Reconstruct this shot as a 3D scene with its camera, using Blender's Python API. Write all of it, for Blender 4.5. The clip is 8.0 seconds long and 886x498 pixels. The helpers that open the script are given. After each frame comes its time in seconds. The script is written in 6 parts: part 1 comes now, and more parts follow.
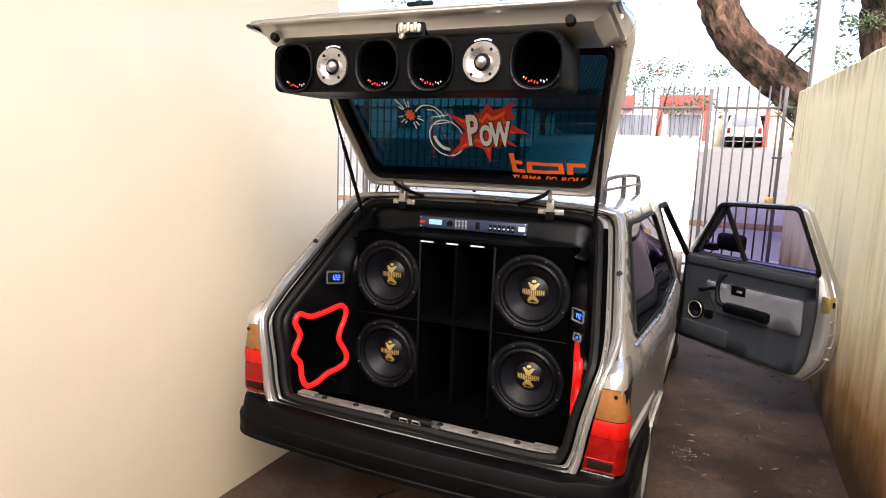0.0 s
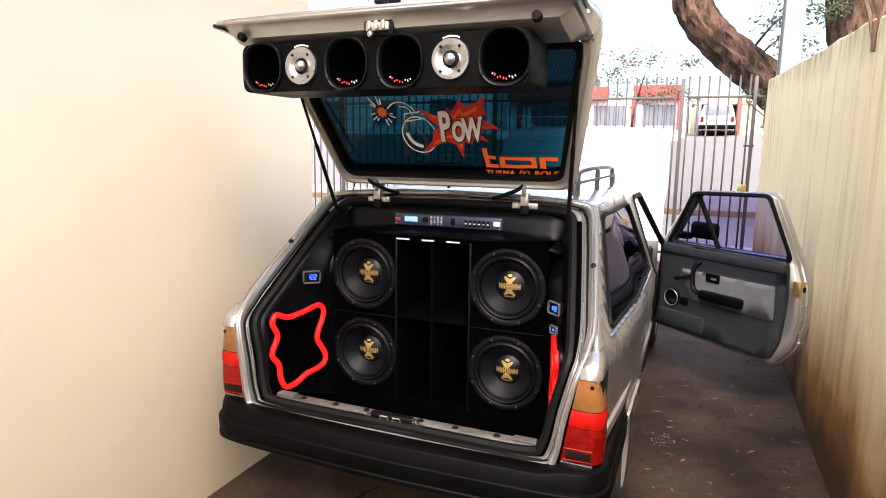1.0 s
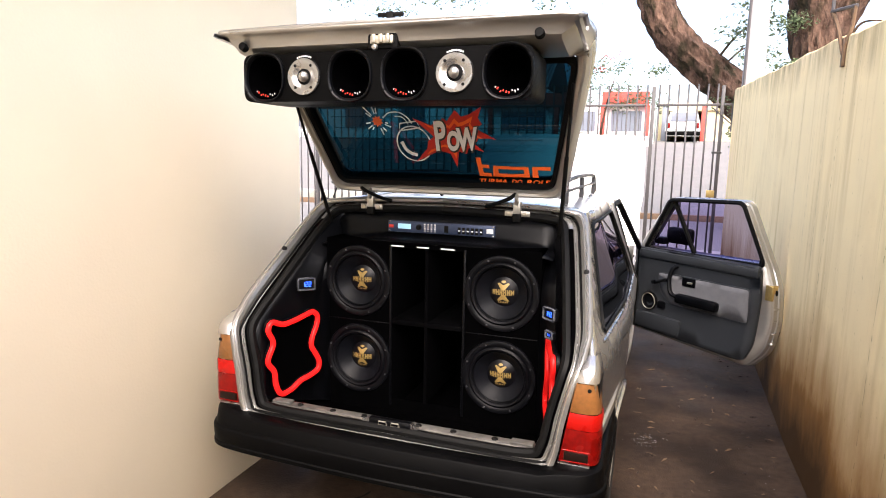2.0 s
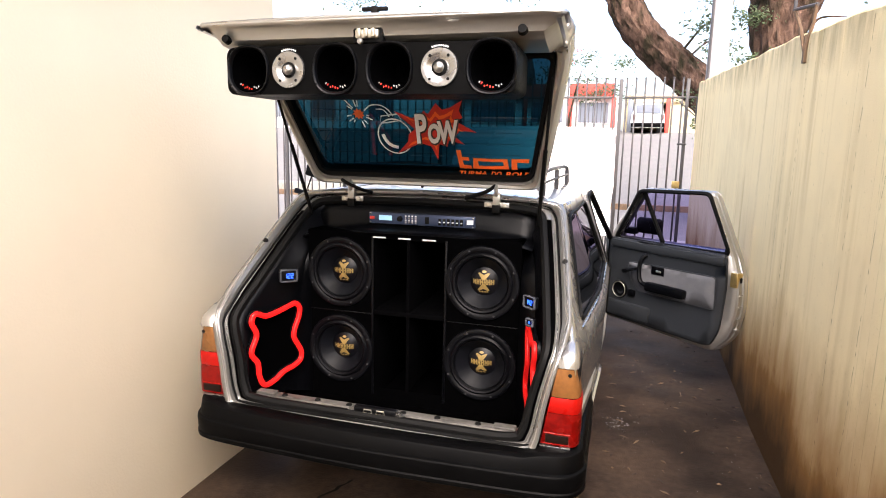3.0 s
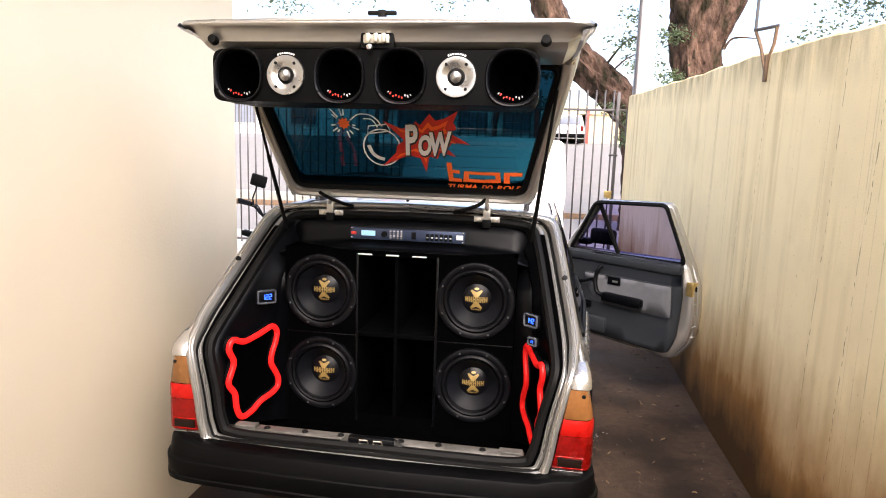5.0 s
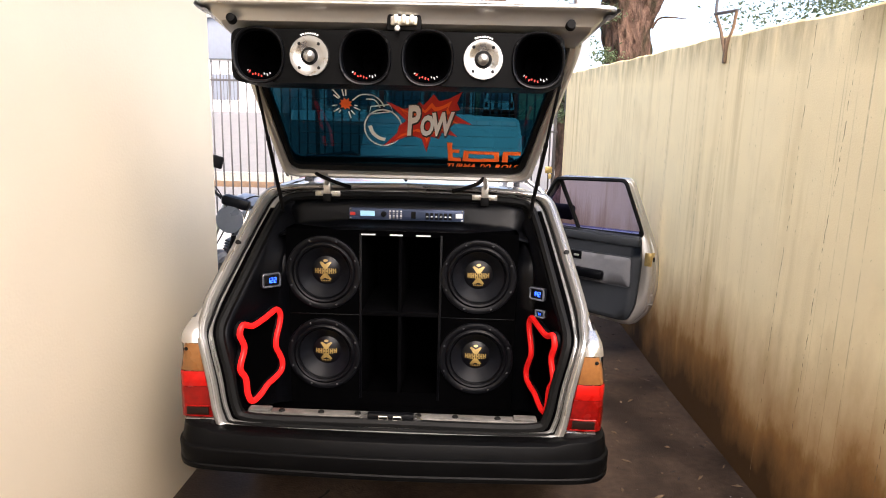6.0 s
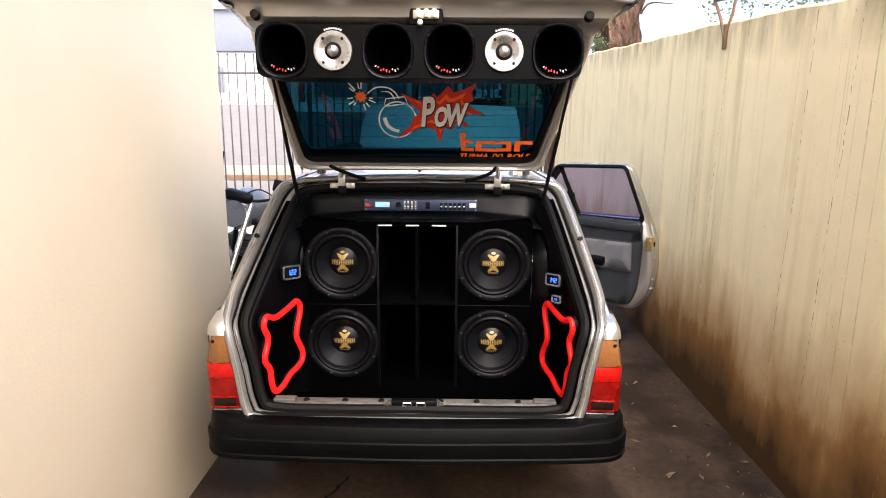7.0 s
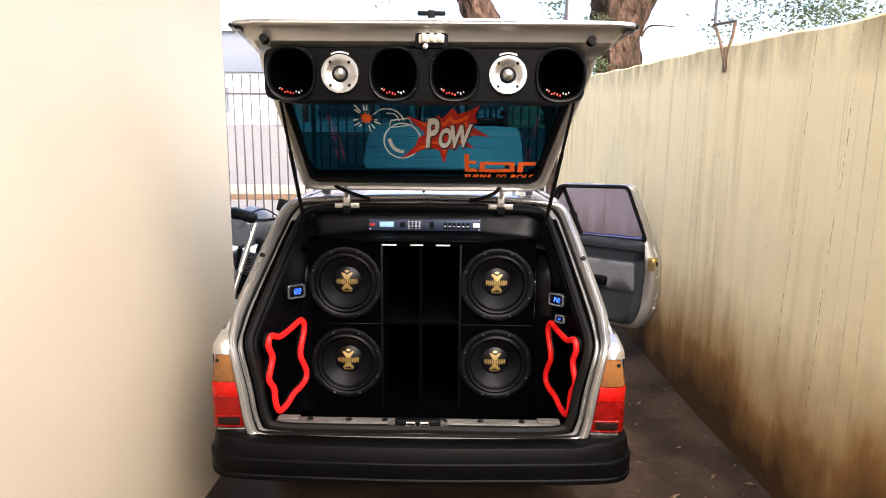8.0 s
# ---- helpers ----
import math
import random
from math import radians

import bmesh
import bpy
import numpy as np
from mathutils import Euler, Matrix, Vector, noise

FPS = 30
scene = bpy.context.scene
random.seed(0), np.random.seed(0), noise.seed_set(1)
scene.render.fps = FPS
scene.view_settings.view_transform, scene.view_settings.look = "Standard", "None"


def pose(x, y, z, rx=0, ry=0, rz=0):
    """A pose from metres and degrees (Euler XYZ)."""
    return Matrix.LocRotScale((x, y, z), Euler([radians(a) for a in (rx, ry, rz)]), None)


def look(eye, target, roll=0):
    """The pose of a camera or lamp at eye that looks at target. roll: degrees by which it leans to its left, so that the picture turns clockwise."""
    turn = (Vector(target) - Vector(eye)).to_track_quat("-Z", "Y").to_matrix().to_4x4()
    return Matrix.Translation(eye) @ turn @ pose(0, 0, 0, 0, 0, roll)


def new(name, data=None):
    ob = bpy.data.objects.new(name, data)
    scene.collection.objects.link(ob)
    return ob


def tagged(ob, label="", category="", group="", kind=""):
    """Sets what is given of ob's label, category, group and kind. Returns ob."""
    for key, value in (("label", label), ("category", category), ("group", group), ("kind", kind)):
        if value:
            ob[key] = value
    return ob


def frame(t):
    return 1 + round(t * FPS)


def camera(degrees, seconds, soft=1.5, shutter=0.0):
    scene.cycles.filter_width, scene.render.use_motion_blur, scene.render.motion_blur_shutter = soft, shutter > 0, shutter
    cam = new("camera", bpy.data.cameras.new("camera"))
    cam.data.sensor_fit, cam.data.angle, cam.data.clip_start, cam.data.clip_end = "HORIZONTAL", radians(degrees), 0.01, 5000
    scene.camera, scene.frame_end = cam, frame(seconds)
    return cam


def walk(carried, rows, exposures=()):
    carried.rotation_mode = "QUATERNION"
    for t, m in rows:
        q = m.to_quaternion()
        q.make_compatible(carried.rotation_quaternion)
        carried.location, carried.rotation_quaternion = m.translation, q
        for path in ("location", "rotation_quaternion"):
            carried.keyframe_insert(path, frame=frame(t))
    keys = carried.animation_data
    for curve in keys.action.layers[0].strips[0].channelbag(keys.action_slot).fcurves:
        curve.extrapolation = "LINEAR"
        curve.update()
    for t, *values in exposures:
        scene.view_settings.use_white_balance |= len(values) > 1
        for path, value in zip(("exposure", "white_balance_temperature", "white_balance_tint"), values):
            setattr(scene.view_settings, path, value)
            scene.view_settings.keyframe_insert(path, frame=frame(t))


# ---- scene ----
from mathutils.geometry import delaunay_2d_cdt

cam = camera(72.3, 8.0, soft=1.0)
PATH = [
    (0, (0.96, -1.79, 1.649), (0.156, 0.017, 1.349), 2.1),
    (0.5, (0.967, -1.796, 1.649), (0.221, 0.033, 1.337), 2.0),
    (1, (0.98, -1.786, 1.658), (0.236, 0.043, 1.342), 0.8),
    (1.5, (0.932, -1.821, 1.67), (0.229, 0.028, 1.375), 0.9),
    (3, (0.86, -1.926, 1.684), (0.309, -0.032, 1.354), 1.2),
    (3.5, (0.804, -1.945, 1.681), (0.31, -0.038, 1.336), 1.3),
    (4, (0.741, -1.929, 1.681), (0.389, 0.0, 1.289), 2.6),
    (4.5, (0.649, -1.875, 1.681), (0.507, 0.078, 1.276), 3.8),
    (5, (0.547, -1.877, 1.696), (0.249, 0.077, 1.397), 1.8),
    (5.2, (0.493, -1.885, 1.697), (0.248, 0.079, 1.405), 1.8),
    (6.5, (0.143, -2.0, 1.705), (0.121, -0.042, 1.3), 1.0),
    (7, (0.128, -2.009, 1.708), (0.108, -0.05, 1.307), 0.4),
    (7.5, (0.131, -2.014, 1.717), (0.101, -0.047, 1.359), 0.9),
    (8, (0.12, -2.026, 1.713), (0.093, -0.055, 1.374), 0.5),
]
walk(cam, [(t, look(eye, target, roll)) for t, eye, target, roll in PATH], [(0, 2.10, 6600, 15)])

# ---- world, sun, exposure ----
world = bpy.data.worlds.new("world")
scene.world = world
world.use_nodes = True
sky = world.node_tree.nodes.new("ShaderNodeTexSky")
sky.sky_type = "NISHITA"
sky.sun_disc = False
sky.sun_elevation, sky.sun_rotation = radians(50), radians(163)
sky.air_density, sky.dust_density = 1.0, 4.0
back = world.node_tree.nodes["Background"]
world.node_tree.links.new(sky.outputs["Color"], back.inputs["Color"])
back.inputs["Strength"].default_value = 0.15
sun = new("sun", bpy.data.lights.new("sun", "SUN"))
sun.data.energy, sun.data.angle, sun.data.color = 1.75, radians(60), (1.0, 0.95, 0.86)
sun.matrix_world = look((1.7, -5.6, 7.0), (0, 0, 0))


# ---- materials ----
def material(name, base, rough=0.5, metal=0.0, scale=20.0, vary=0.12, bump=0.0, bump_scale=None, coat=0.0, spec=0.5, stain=None, stain_scale=2.0, stain_cut=(0.5, 0.65), stretch=(1, 1, 1), emit=0.0):
    """A Principled surface: base colour varied at two scales, roughness varied, fine relief; stain: a second colour in patches."""
    m = bpy.data.materials.new(name)
    m.use_nodes = True
    nt = m.node_tree
    nd, ln = nt.nodes, nt.links
    b = nd["Principled BSDF"]
    co = nd.new("ShaderNodeTexCoord")
    mp = nd.new("ShaderNodeMapping")
    mp.inputs["Scale"].default_value = stretch
    ln.new(co.outputs["Object"], mp.inputs["Vector"])

    def tex(s, detail=5.0):
        n = nd.new("ShaderNodeTexNoise")
        n.inputs["Scale"].default_value, n.inputs["Detail"].default_value = s, detail
        ln.new(mp.outputs["Vector"], n.inputs["Vector"])
        return n

    def ramp(src, lo, hi, a, c):
        r = nd.new("ShaderNodeMapRange")
        r.inputs["From Min"].default_value, r.inputs["From Max"].default_value = lo, hi
        r.inputs["To Min"].default_value, r.inputs["To Max"].default_value = a, c
        ln.new(src, r.inputs["Value"])
        return r.outputs["Result"]

    fine, coarse = tex(scale), tex(scale * 0.13, 3.0)
    both = nd.new("ShaderNodeMath")
    both.operation = "ADD"
    ln.new(fine.outputs["Fac"], both.inputs[0])
    ln.new(coarse.outputs["Fac"], both.inputs[1])
    hsv = nd.new("ShaderNodeHueSaturation")
    hsv.inputs["Color"].default_value = (*base, 1)
    ln.new(ramp(both.outputs[0], 0.6, 1.4, 1 - vary, 1 + vary), hsv.inputs["Value"])
    colour = hsv.outputs["Color"]
    if stain:
        st = tex(stain_scale, 8.0)
        mix = nd.new("ShaderNodeMix")
        mix.data_type = "RGBA"
        ln.new(ramp(st.outputs["Fac"], *stain_cut, 0, 0.8), mix.inputs["Factor"])
        ln.new(colour, mix.inputs["A"])
        mix.inputs["B"].default_value = (*stain, 1)
        colour = mix.outputs["Result"]
    ln.new(colour, b.inputs["Base Color"])
    ln.new(ramp(coarse.outputs["Fac"], 0.3, 0.7, max(rough - 0.08, 0.02), min(rough + 0.08, 1)), b.inputs["Roughness"])
    b.inputs["Metallic"].default_value = metal
    b.inputs["Coat Weight"].default_value = coat
    b.inputs["Coat Roughness"].default_value = 0.08
    b.inputs["Specular IOR Level"].default_value = spec
    if bump:
        bt = tex(bump_scale or scale * 3, 4.0)
        bp = nd.new("ShaderNodeBump")
        bp.inputs["Strength"].default_value, bp.inputs["Distance"].default_value = 1.0, bump
        ln.new(bt.outputs["Fac"], bp.inputs["Height"])
        ln.new(bp.outputs["Normal"], b.inputs["Normal"])
    if emit:
        b.inputs["Emission Color"].default_value = (*base, 1)
        b.inputs["Emission Strength"].default_value = emit
    return m


def glass(name, tint, gloss=0.03, rough=0.01):
    """A thin pane: see-through with a tint, with a mirror gloss that grows towards grazing angles."""
    m = bpy.data.materials.new(name)
    m.use_nodes = True
    nd, ln = m.node_tree.nodes, m.node_tree.links
    nd.remove(nd["Principled BSDF"])
    clear, shine, mix, face = nd.new("ShaderNodeBsdfTransparent"), nd.new("ShaderNodeBsdfGlossy"), nd.new("ShaderNodeMixShader"), nd.new("ShaderNodeLayerWeight")
    clear.inputs["Color"].default_value = (*tint, 1)
    shine.inputs["Roughness"].default_value = rough
    face.inputs["Blend"].default_value = 0.5
    power, amount = nd.new("ShaderNodeMath"), nd.new("ShaderNodeMath")
    power.operation, amount.operation = "POWER", "MULTIPLY_ADD"
    power.inputs[1].default_value = 4.0
    amount.inputs[1].default_value, amount.inputs[2].default_value = 0.8, gloss
    ln.new(face.outputs["Facing"], power.inputs[0])
    ln.new(power.outputs[0], amount.inputs[0])
    ln.new(amount.outputs[0], mix.inputs["Fac"])
    ln.new(clear.outputs[0], mix.inputs[1])
    ln.new(shine.outputs[0], mix.inputs[2])
    ln.new(mix.outputs[0], nd["Material Output"].inputs["Surface"])
    return m


def streaked_wall(name, base, streak, dirt, base_height, amount):
    """Painted render with rain streaks from the coping down and a stained foot."""
    m = material(name, base, 0.85, scale=6.0, vary=0.05, bump=0.0012, bump_scale=140, spec=0.2)
    nd, ln = m.node_tree.nodes, m.node_tree.links
    b = nd["Principled BSDF"]
    src = b.inputs["Base Color"].links[0].from_socket
    co = nd.new("ShaderNodeTexCoord")

    def noise_at(sc, detail, rough=0.6):
        mp, n = nd.new("ShaderNodeMapping"), nd.new("ShaderNodeTexNoise")
        mp.inputs["Scale"].default_value = sc
        n.inputs["Scale"].default_value, n.inputs["Detail"].default_value, n.inputs["Roughness"].default_value = 1.0, detail, rough
        ln.new(co.outputs["Object"], mp.inputs["Vector"])
        ln.new(mp.outputs["Vector"], n.inputs["Vector"])
        return n.outputs["Fac"]

    def math_node(op, a, c):
        n = nd.new("ShaderNodeMath")
        n.operation = op
        n.use_clamp = True
        for k, v in enumerate((a, c)):
            if isinstance(v, float):
                n.inputs[k].default_value = v
            else:
                ln.new(v, n.inputs[k])
        return n.outputs[0]

    def band(v, lo, hi):
        r = nd.new("ShaderNodeMapRange")
        r.inputs["From Min"].default_value, r.inputs["From Max"].default_value = lo, hi
        ln.new(v, r.inputs["Value"])
        return r.outputs["Result"]

    sep = nd.new("ShaderNodeSeparateXYZ")
    ln.new(co.outputs["Object"], sep.inputs[0])
    streaks = math_node("MULTIPLY", band(noise_at((3, 9, 0.35), 6.0), 0.5, 0.72), band(noise_at((1, 2.2, 0.9), 3.0), 0.35, 0.62))
    streaks = math_node("MULTIPLY", streaks, amount)
    # the foot: the height of the stain wanders along the wall
    wander = noise_at((1.0, 2.2, 1.1), 7.0)
    rise = nd.new("ShaderNodeMath")
    rise.operation = "MULTIPLY_ADD"
    ln.new(wander, rise.inputs[0])
    rise.inputs[1].default_value = -base_height * 1.7
    ln.new(sep.outputs["Z"], rise.inputs[2])
    halo = math_node("MULTIPLY", band(rise.outputs[0], 0.48, -0.12), 0.92)
    foot = math_node("MULTIPLY", band(rise.outputs[0], -0.02, -0.40), 0.92)
    # hairline runs down the render, and a patchy darker band along the coping, whose height follows the wall's slope
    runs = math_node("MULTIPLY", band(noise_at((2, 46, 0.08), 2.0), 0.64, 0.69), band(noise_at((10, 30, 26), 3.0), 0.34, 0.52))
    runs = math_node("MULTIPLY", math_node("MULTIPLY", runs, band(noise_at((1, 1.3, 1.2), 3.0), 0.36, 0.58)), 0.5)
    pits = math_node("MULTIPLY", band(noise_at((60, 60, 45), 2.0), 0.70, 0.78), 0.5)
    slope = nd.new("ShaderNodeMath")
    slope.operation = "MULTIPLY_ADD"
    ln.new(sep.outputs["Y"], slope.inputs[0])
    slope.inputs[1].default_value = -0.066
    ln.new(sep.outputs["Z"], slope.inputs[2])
    top_band = math_node("MULTIPLY", band(slope.outputs[0], 1.95, 2.24), band(noise_at((2, 5, 1.6), 6.0), 0.42, 0.70))
    blotch = math_node("MULTIPLY", band(noise_at((1.6, 1.1, 0.8), 7.0), 0.52, 0.75), 0.4)
    out = src
    for fac, col in ((blotch, streak), (streaks, streak), (runs, tuple(c * 0.4 for c in streak)), (top_band, tuple(c * 0.45 for c in streak)), (pits, tuple(c * 0.35 for c in streak)), (halo, (0.29, 0.122, 0.020)), (foot, dirt)):
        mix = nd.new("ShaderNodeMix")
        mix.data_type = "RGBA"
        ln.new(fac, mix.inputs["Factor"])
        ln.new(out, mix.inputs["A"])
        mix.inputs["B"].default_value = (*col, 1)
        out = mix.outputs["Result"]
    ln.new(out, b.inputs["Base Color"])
    return m


M_WALL_L = material("cream_paint_smooth", (0.81, 0.69, 0.495), 0.7, scale=3.0, vary=0.04, bump=0.0010, bump_scale=90, spec=0.25)
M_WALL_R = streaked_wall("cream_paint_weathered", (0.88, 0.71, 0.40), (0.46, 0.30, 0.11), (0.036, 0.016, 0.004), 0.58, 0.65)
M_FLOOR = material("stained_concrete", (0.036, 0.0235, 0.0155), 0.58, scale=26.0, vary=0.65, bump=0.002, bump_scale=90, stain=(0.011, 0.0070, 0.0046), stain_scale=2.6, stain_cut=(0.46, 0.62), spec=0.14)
M_SHADE_SLAB = material("added_slab_paint", (0.62, 0.56, 0.46), 0.9, scale=4.0, vary=0.05)
M_SILVER = material("silver_paint", (0.43, 0.42, 0.405), 0.30, 0.85, scale=14.0, vary=0.05, coat=0.6)
M_SILVER_IN = material("silver_paint_dull", (0.40, 0.38, 0.345), 0.38, 0.75, scale=16.0, vary=0.06, coat=0.3)
# body silver darkened: shade in the boot opening is put into its colour
M_FRAME = material("silver_paint_shaded", (0.25, 0.243, 0.23), 0.36, 0.7, scale=16.0, vary=0.06, coat=0.4)
M_SILL = material("scuffed_sill", (0.085, 0.08, 0.073), 0.5, 0.3, scale=40.0, vary=0.5)
M_BUMPER = material("bumper_plastic", (0.0014, 0.0014, 0.0015), 0.42, scale=40.0, vary=0.4, bump=0.0004, bump_scale=700, spec=0.05)
M_RUBBER = material("black_rubber", (0.0025, 0.0025, 0.0025), 0.6, spec=0.1, scale=60.0, vary=0.2)
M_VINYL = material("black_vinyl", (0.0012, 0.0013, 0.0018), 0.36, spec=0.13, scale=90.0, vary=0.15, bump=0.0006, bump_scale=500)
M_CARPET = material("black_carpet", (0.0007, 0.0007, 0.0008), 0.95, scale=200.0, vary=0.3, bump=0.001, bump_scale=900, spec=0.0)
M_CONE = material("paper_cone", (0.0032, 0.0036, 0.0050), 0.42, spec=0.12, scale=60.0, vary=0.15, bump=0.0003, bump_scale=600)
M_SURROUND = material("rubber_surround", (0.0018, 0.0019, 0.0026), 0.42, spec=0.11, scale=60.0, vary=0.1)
M_CAP = material("dust_cap", (0.002, 0.002, 0.003), 0.34, scale=60.0, vary=0.1, spec=0.2)
M_PALE = material("pale_print", (0.3, 0.3, 0.3), 0.6, scale=60.0, vary=0.1)
M_GOLD = material("gold_print", (0.26, 0.175, 0.055), 0.4, 0.3, scale=80.0, vary=0.3)
M_ALU = material("spun_aluminium", (0.40, 0.39, 0.38), 0.28, 0.95, scale=120.0, vary=0.06)
M_CHROME = material("worn_steel", (0.5, 0.47, 0.4), 0.35, 0.9, scale=60.0, vary=0.2)
M_BRASS = material("yellow_zinc", (0.5, 0.36, 0.14), 0.4, 0.8, scale=60.0, vary=0.25)
M_RED_TUBE = material("red_light_tube", (0.50, 0.007, 0.006), 0.35, scale=30.0, vary=0.02, spec=0.2, emit=0.50)
M_BLUE_LED = material("blue_led_digits", (0.02, 0.10, 1.0), 0.4, scale=30.0, vary=0.02, emit=0.7)
M_LCD = material("pale_lcd", (0.3, 0.55, 0.75), 0.4, scale=30.0, vary=0.02, emit=0.10)
M_AMBER = material("amber_lens", (0.15, 0.062, 0.018), 0.3, spec=0.25, scale=60.0, vary=0.3, bump=0.0005, bump_scale=240, coat=0.2)
M_RED = material("red_lens", (0.12, 0.0022, 0.0014), 0.3, spec=0.15, scale=60.0, vary=0.4, bump=0.0005, bump_scale=240, coat=0.15)
M_RED_CLEAR = material("bright_red_lens", (0.30, 0.005, 0.003), 0.3, spec=0.15, scale=60.0, vary=0.2, bump=0.0005, bump_scale=240, coat=0.15)
M_RED_DIM = material("dimmer_red_light_tube", (0.34, 0.006, 0.005), 0.35, scale=30.0, vary=0.02, spec=0.2, emit=0.24)
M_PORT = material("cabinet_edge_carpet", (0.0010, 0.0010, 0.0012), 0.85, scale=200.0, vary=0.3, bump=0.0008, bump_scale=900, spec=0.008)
M_RAIL = material("grey_rail_plastic", (0.03, 0.03, 0.033), 0.5, scale=60.0, vary=0.2, spec=0.3)
M_BLOSSOM = material("reddish_leaf", (0.30, 0.07, 0.05), 0.7, scale=3.0, vary=0.4)
M_SMOKE = material("smoked_lens", (0.008, 0.004, 0.003), 0.35, spec=0.1, scale=260.0, vary=0.12, bump=0.0005, bump_scale=240, coat=0.05)
M_TRIM_DARK = material("dark_door_vinyl", (0.017, 0.019, 0.022), 0.5, scale=120.0, vary=0.14, bump=0.0005, bump_scale=600, spec=0.3)
M_TRIM_GREY = material("grey_door_cloth", (0.105, 0.105, 0.112), 0.9, scale=160.0, vary=0.15, bump=0.0008, bump_scale=700, spec=0.2)
M_GATE = material("grey_gate_paint", (0.055, 0.050, 0.050), 0.5, 0.1, scale=50.0, vary=0.2)
M_SHEET = material("white_gate_sheet", (0.72, 0.73, 0.73), 0.5, scale=8.0, vary=0.05)
M_TINT = glass("teal_tinted_glass", (0.0020, 0.0165, 0.027), 0.014)
M_PURPLE = glass("purple_film_glass", (0.46, 0.42, 0.68), 0.03)
M_SMOKEGLASS = glass("dark_film_glass", (0.04, 0.03, 0.05), 0.10)
M_CLEAR = glass("clear_glass", (0.75, 0.8, 0.8), 0.03)
M_STICK_WHITE = material("white_vinyl_sticker", (0.72, 0.72, 0.72), 0.5, scale=30.0, vary=0.04)
M_STICK_RED = material("red_vinyl_sticker", (0.52, 0.022, 0.012), 0.5, scale=30.0, vary=0.05)
M_STICK_ORANGE = material("orange_vinyl_sticker", (0.85, 0.13, 0.015), 0.5, scale=30.0, vary=0.05)
M_STICK_BLACK = material("black_vinyl_sticker", (0.02, 0.02, 0.02), 0.5, scale=30.0, vary=0.05)
M_METER = material("clear_grey_case", (0.05, 0.055, 0.065), 0.25, scale=60.0, vary=0.3, spec=0.4)
M_RADIO = material("rack_unit_face", (0.028, 0.042, 0.085), 0.4, 0.4, scale=80.0, vary=0.1)
M_TYRE = material("tyre_rubber", (0.018, 0.018, 0.018), 0.75, scale=70.0, vary=0.25)
M_BARK = material("tree_bark", (0.085, 0.052, 0.038), 0.95, scale=13.0, vary=0.9, bump=0.10, bump_scale=13, stain=(0.012, 0.013, 0.006), stain_scale=4.2, stain_cut=(0.46, 0.60), stretch=(1, 1, 0.4), spec=0.1)
M_LEAF = material("tree_leaf", (0.055, 0.08, 0.03), 0.6, scale=3.0, vary=0.4)
M_ASPHALT = material("sunlit_asphalt", (0.15, 0.143, 0.138), 0.9, scale=30.0, vary=0.2, bump=0.003, bump_scale=60)
M_PAVE = material("pale_pavement", (0.30, 0.285, 0.265), 0.9, scale=6.0, vary=0.15)
M_POLE = material("concrete_pole", (0.24, 0.235, 0.245), 0.9, scale=12.0, vary=0.1)
M_PLASTER = material("white_house_plaster", (0.75, 0.74, 0.72), 0.9, scale=4.0, vary=0.06)
M_REDPAINT = material("red_house_paint", (0.55, 0.06, 0.045), 0.8, scale=5.0, vary=0.1)
M_YELLOWPAINT = material("ochre_house_paint", (0.5, 0.44, 0.28), 0.85, scale=5.0, vary=0.08)
M_BLUEGREY = material("blue_grey_paint", (0.16, 0.18, 0.22), 0.8, scale=5.0, vary=0.08)
M_TILE = material("grey_roof_tile", (0.20, 0.18, 0.19), 0.9, scale=8.0, vary=0.25)
M_TANK = material("grey_tank_paint", (0.10, 0.11, 0.128), 0.35, 0.4, scale=60.0, vary=0.1, coat=0.4)
M_RUST = material("rusty_steel", (0.16, 0.10, 0.06), 0.8, 0.3, scale=40.0, vary=0.4)
M_CRACK = material("crack_grime", (0.20, 0.125, 0.050), 0.9, scale=30.0, vary=0.4)
M_DRYLEAF = material("dry_leaf", (0.085, 0.055, 0.030), 0.9, scale=30.0, vary=0.4)
M_LEAF_DARK = material("rotten_leaf", (0.018, 0.011, 0.007), 0.9, scale=30.0, vary=0.4)
M_GRASS = material("verge_grass", (0.27, 0.265, 0.225), 0.9, scale=20.0, vary=0.4)


# ---- mesh helpers ----
def link_mesh(name, bm, mat, sharp=35.0, smooth=True):
    me = bpy.data.meshes.new(name)
    bm.normal_update()
    bm.to_mesh(me)
    bm.free()
    for mm in (mat if isinstance(mat, (list, tuple)) else [mat]):
        me.materials.append(mm)
    if smooth:
        me.shade_smooth()
        me.set_sharp_from_angle(angle=radians(sharp))
    return new(name, me)


def part(name, bm, mat, parent, label="", sharp=35.0):
    """Links a bmesh as one mesh object under a thing or a part."""
    ob = link_mesh(name, bm, mat, sharp)
    ob.parent = parent
    return tagged(ob, label)


def thing(name, label, category, group="", m=None, kind=""):
    ob = new(name)
    ob.empty_display_size = 0.1
    if m is not None:
        ob.matrix_world = m
    return tagged(ob, label, category, group, kind)


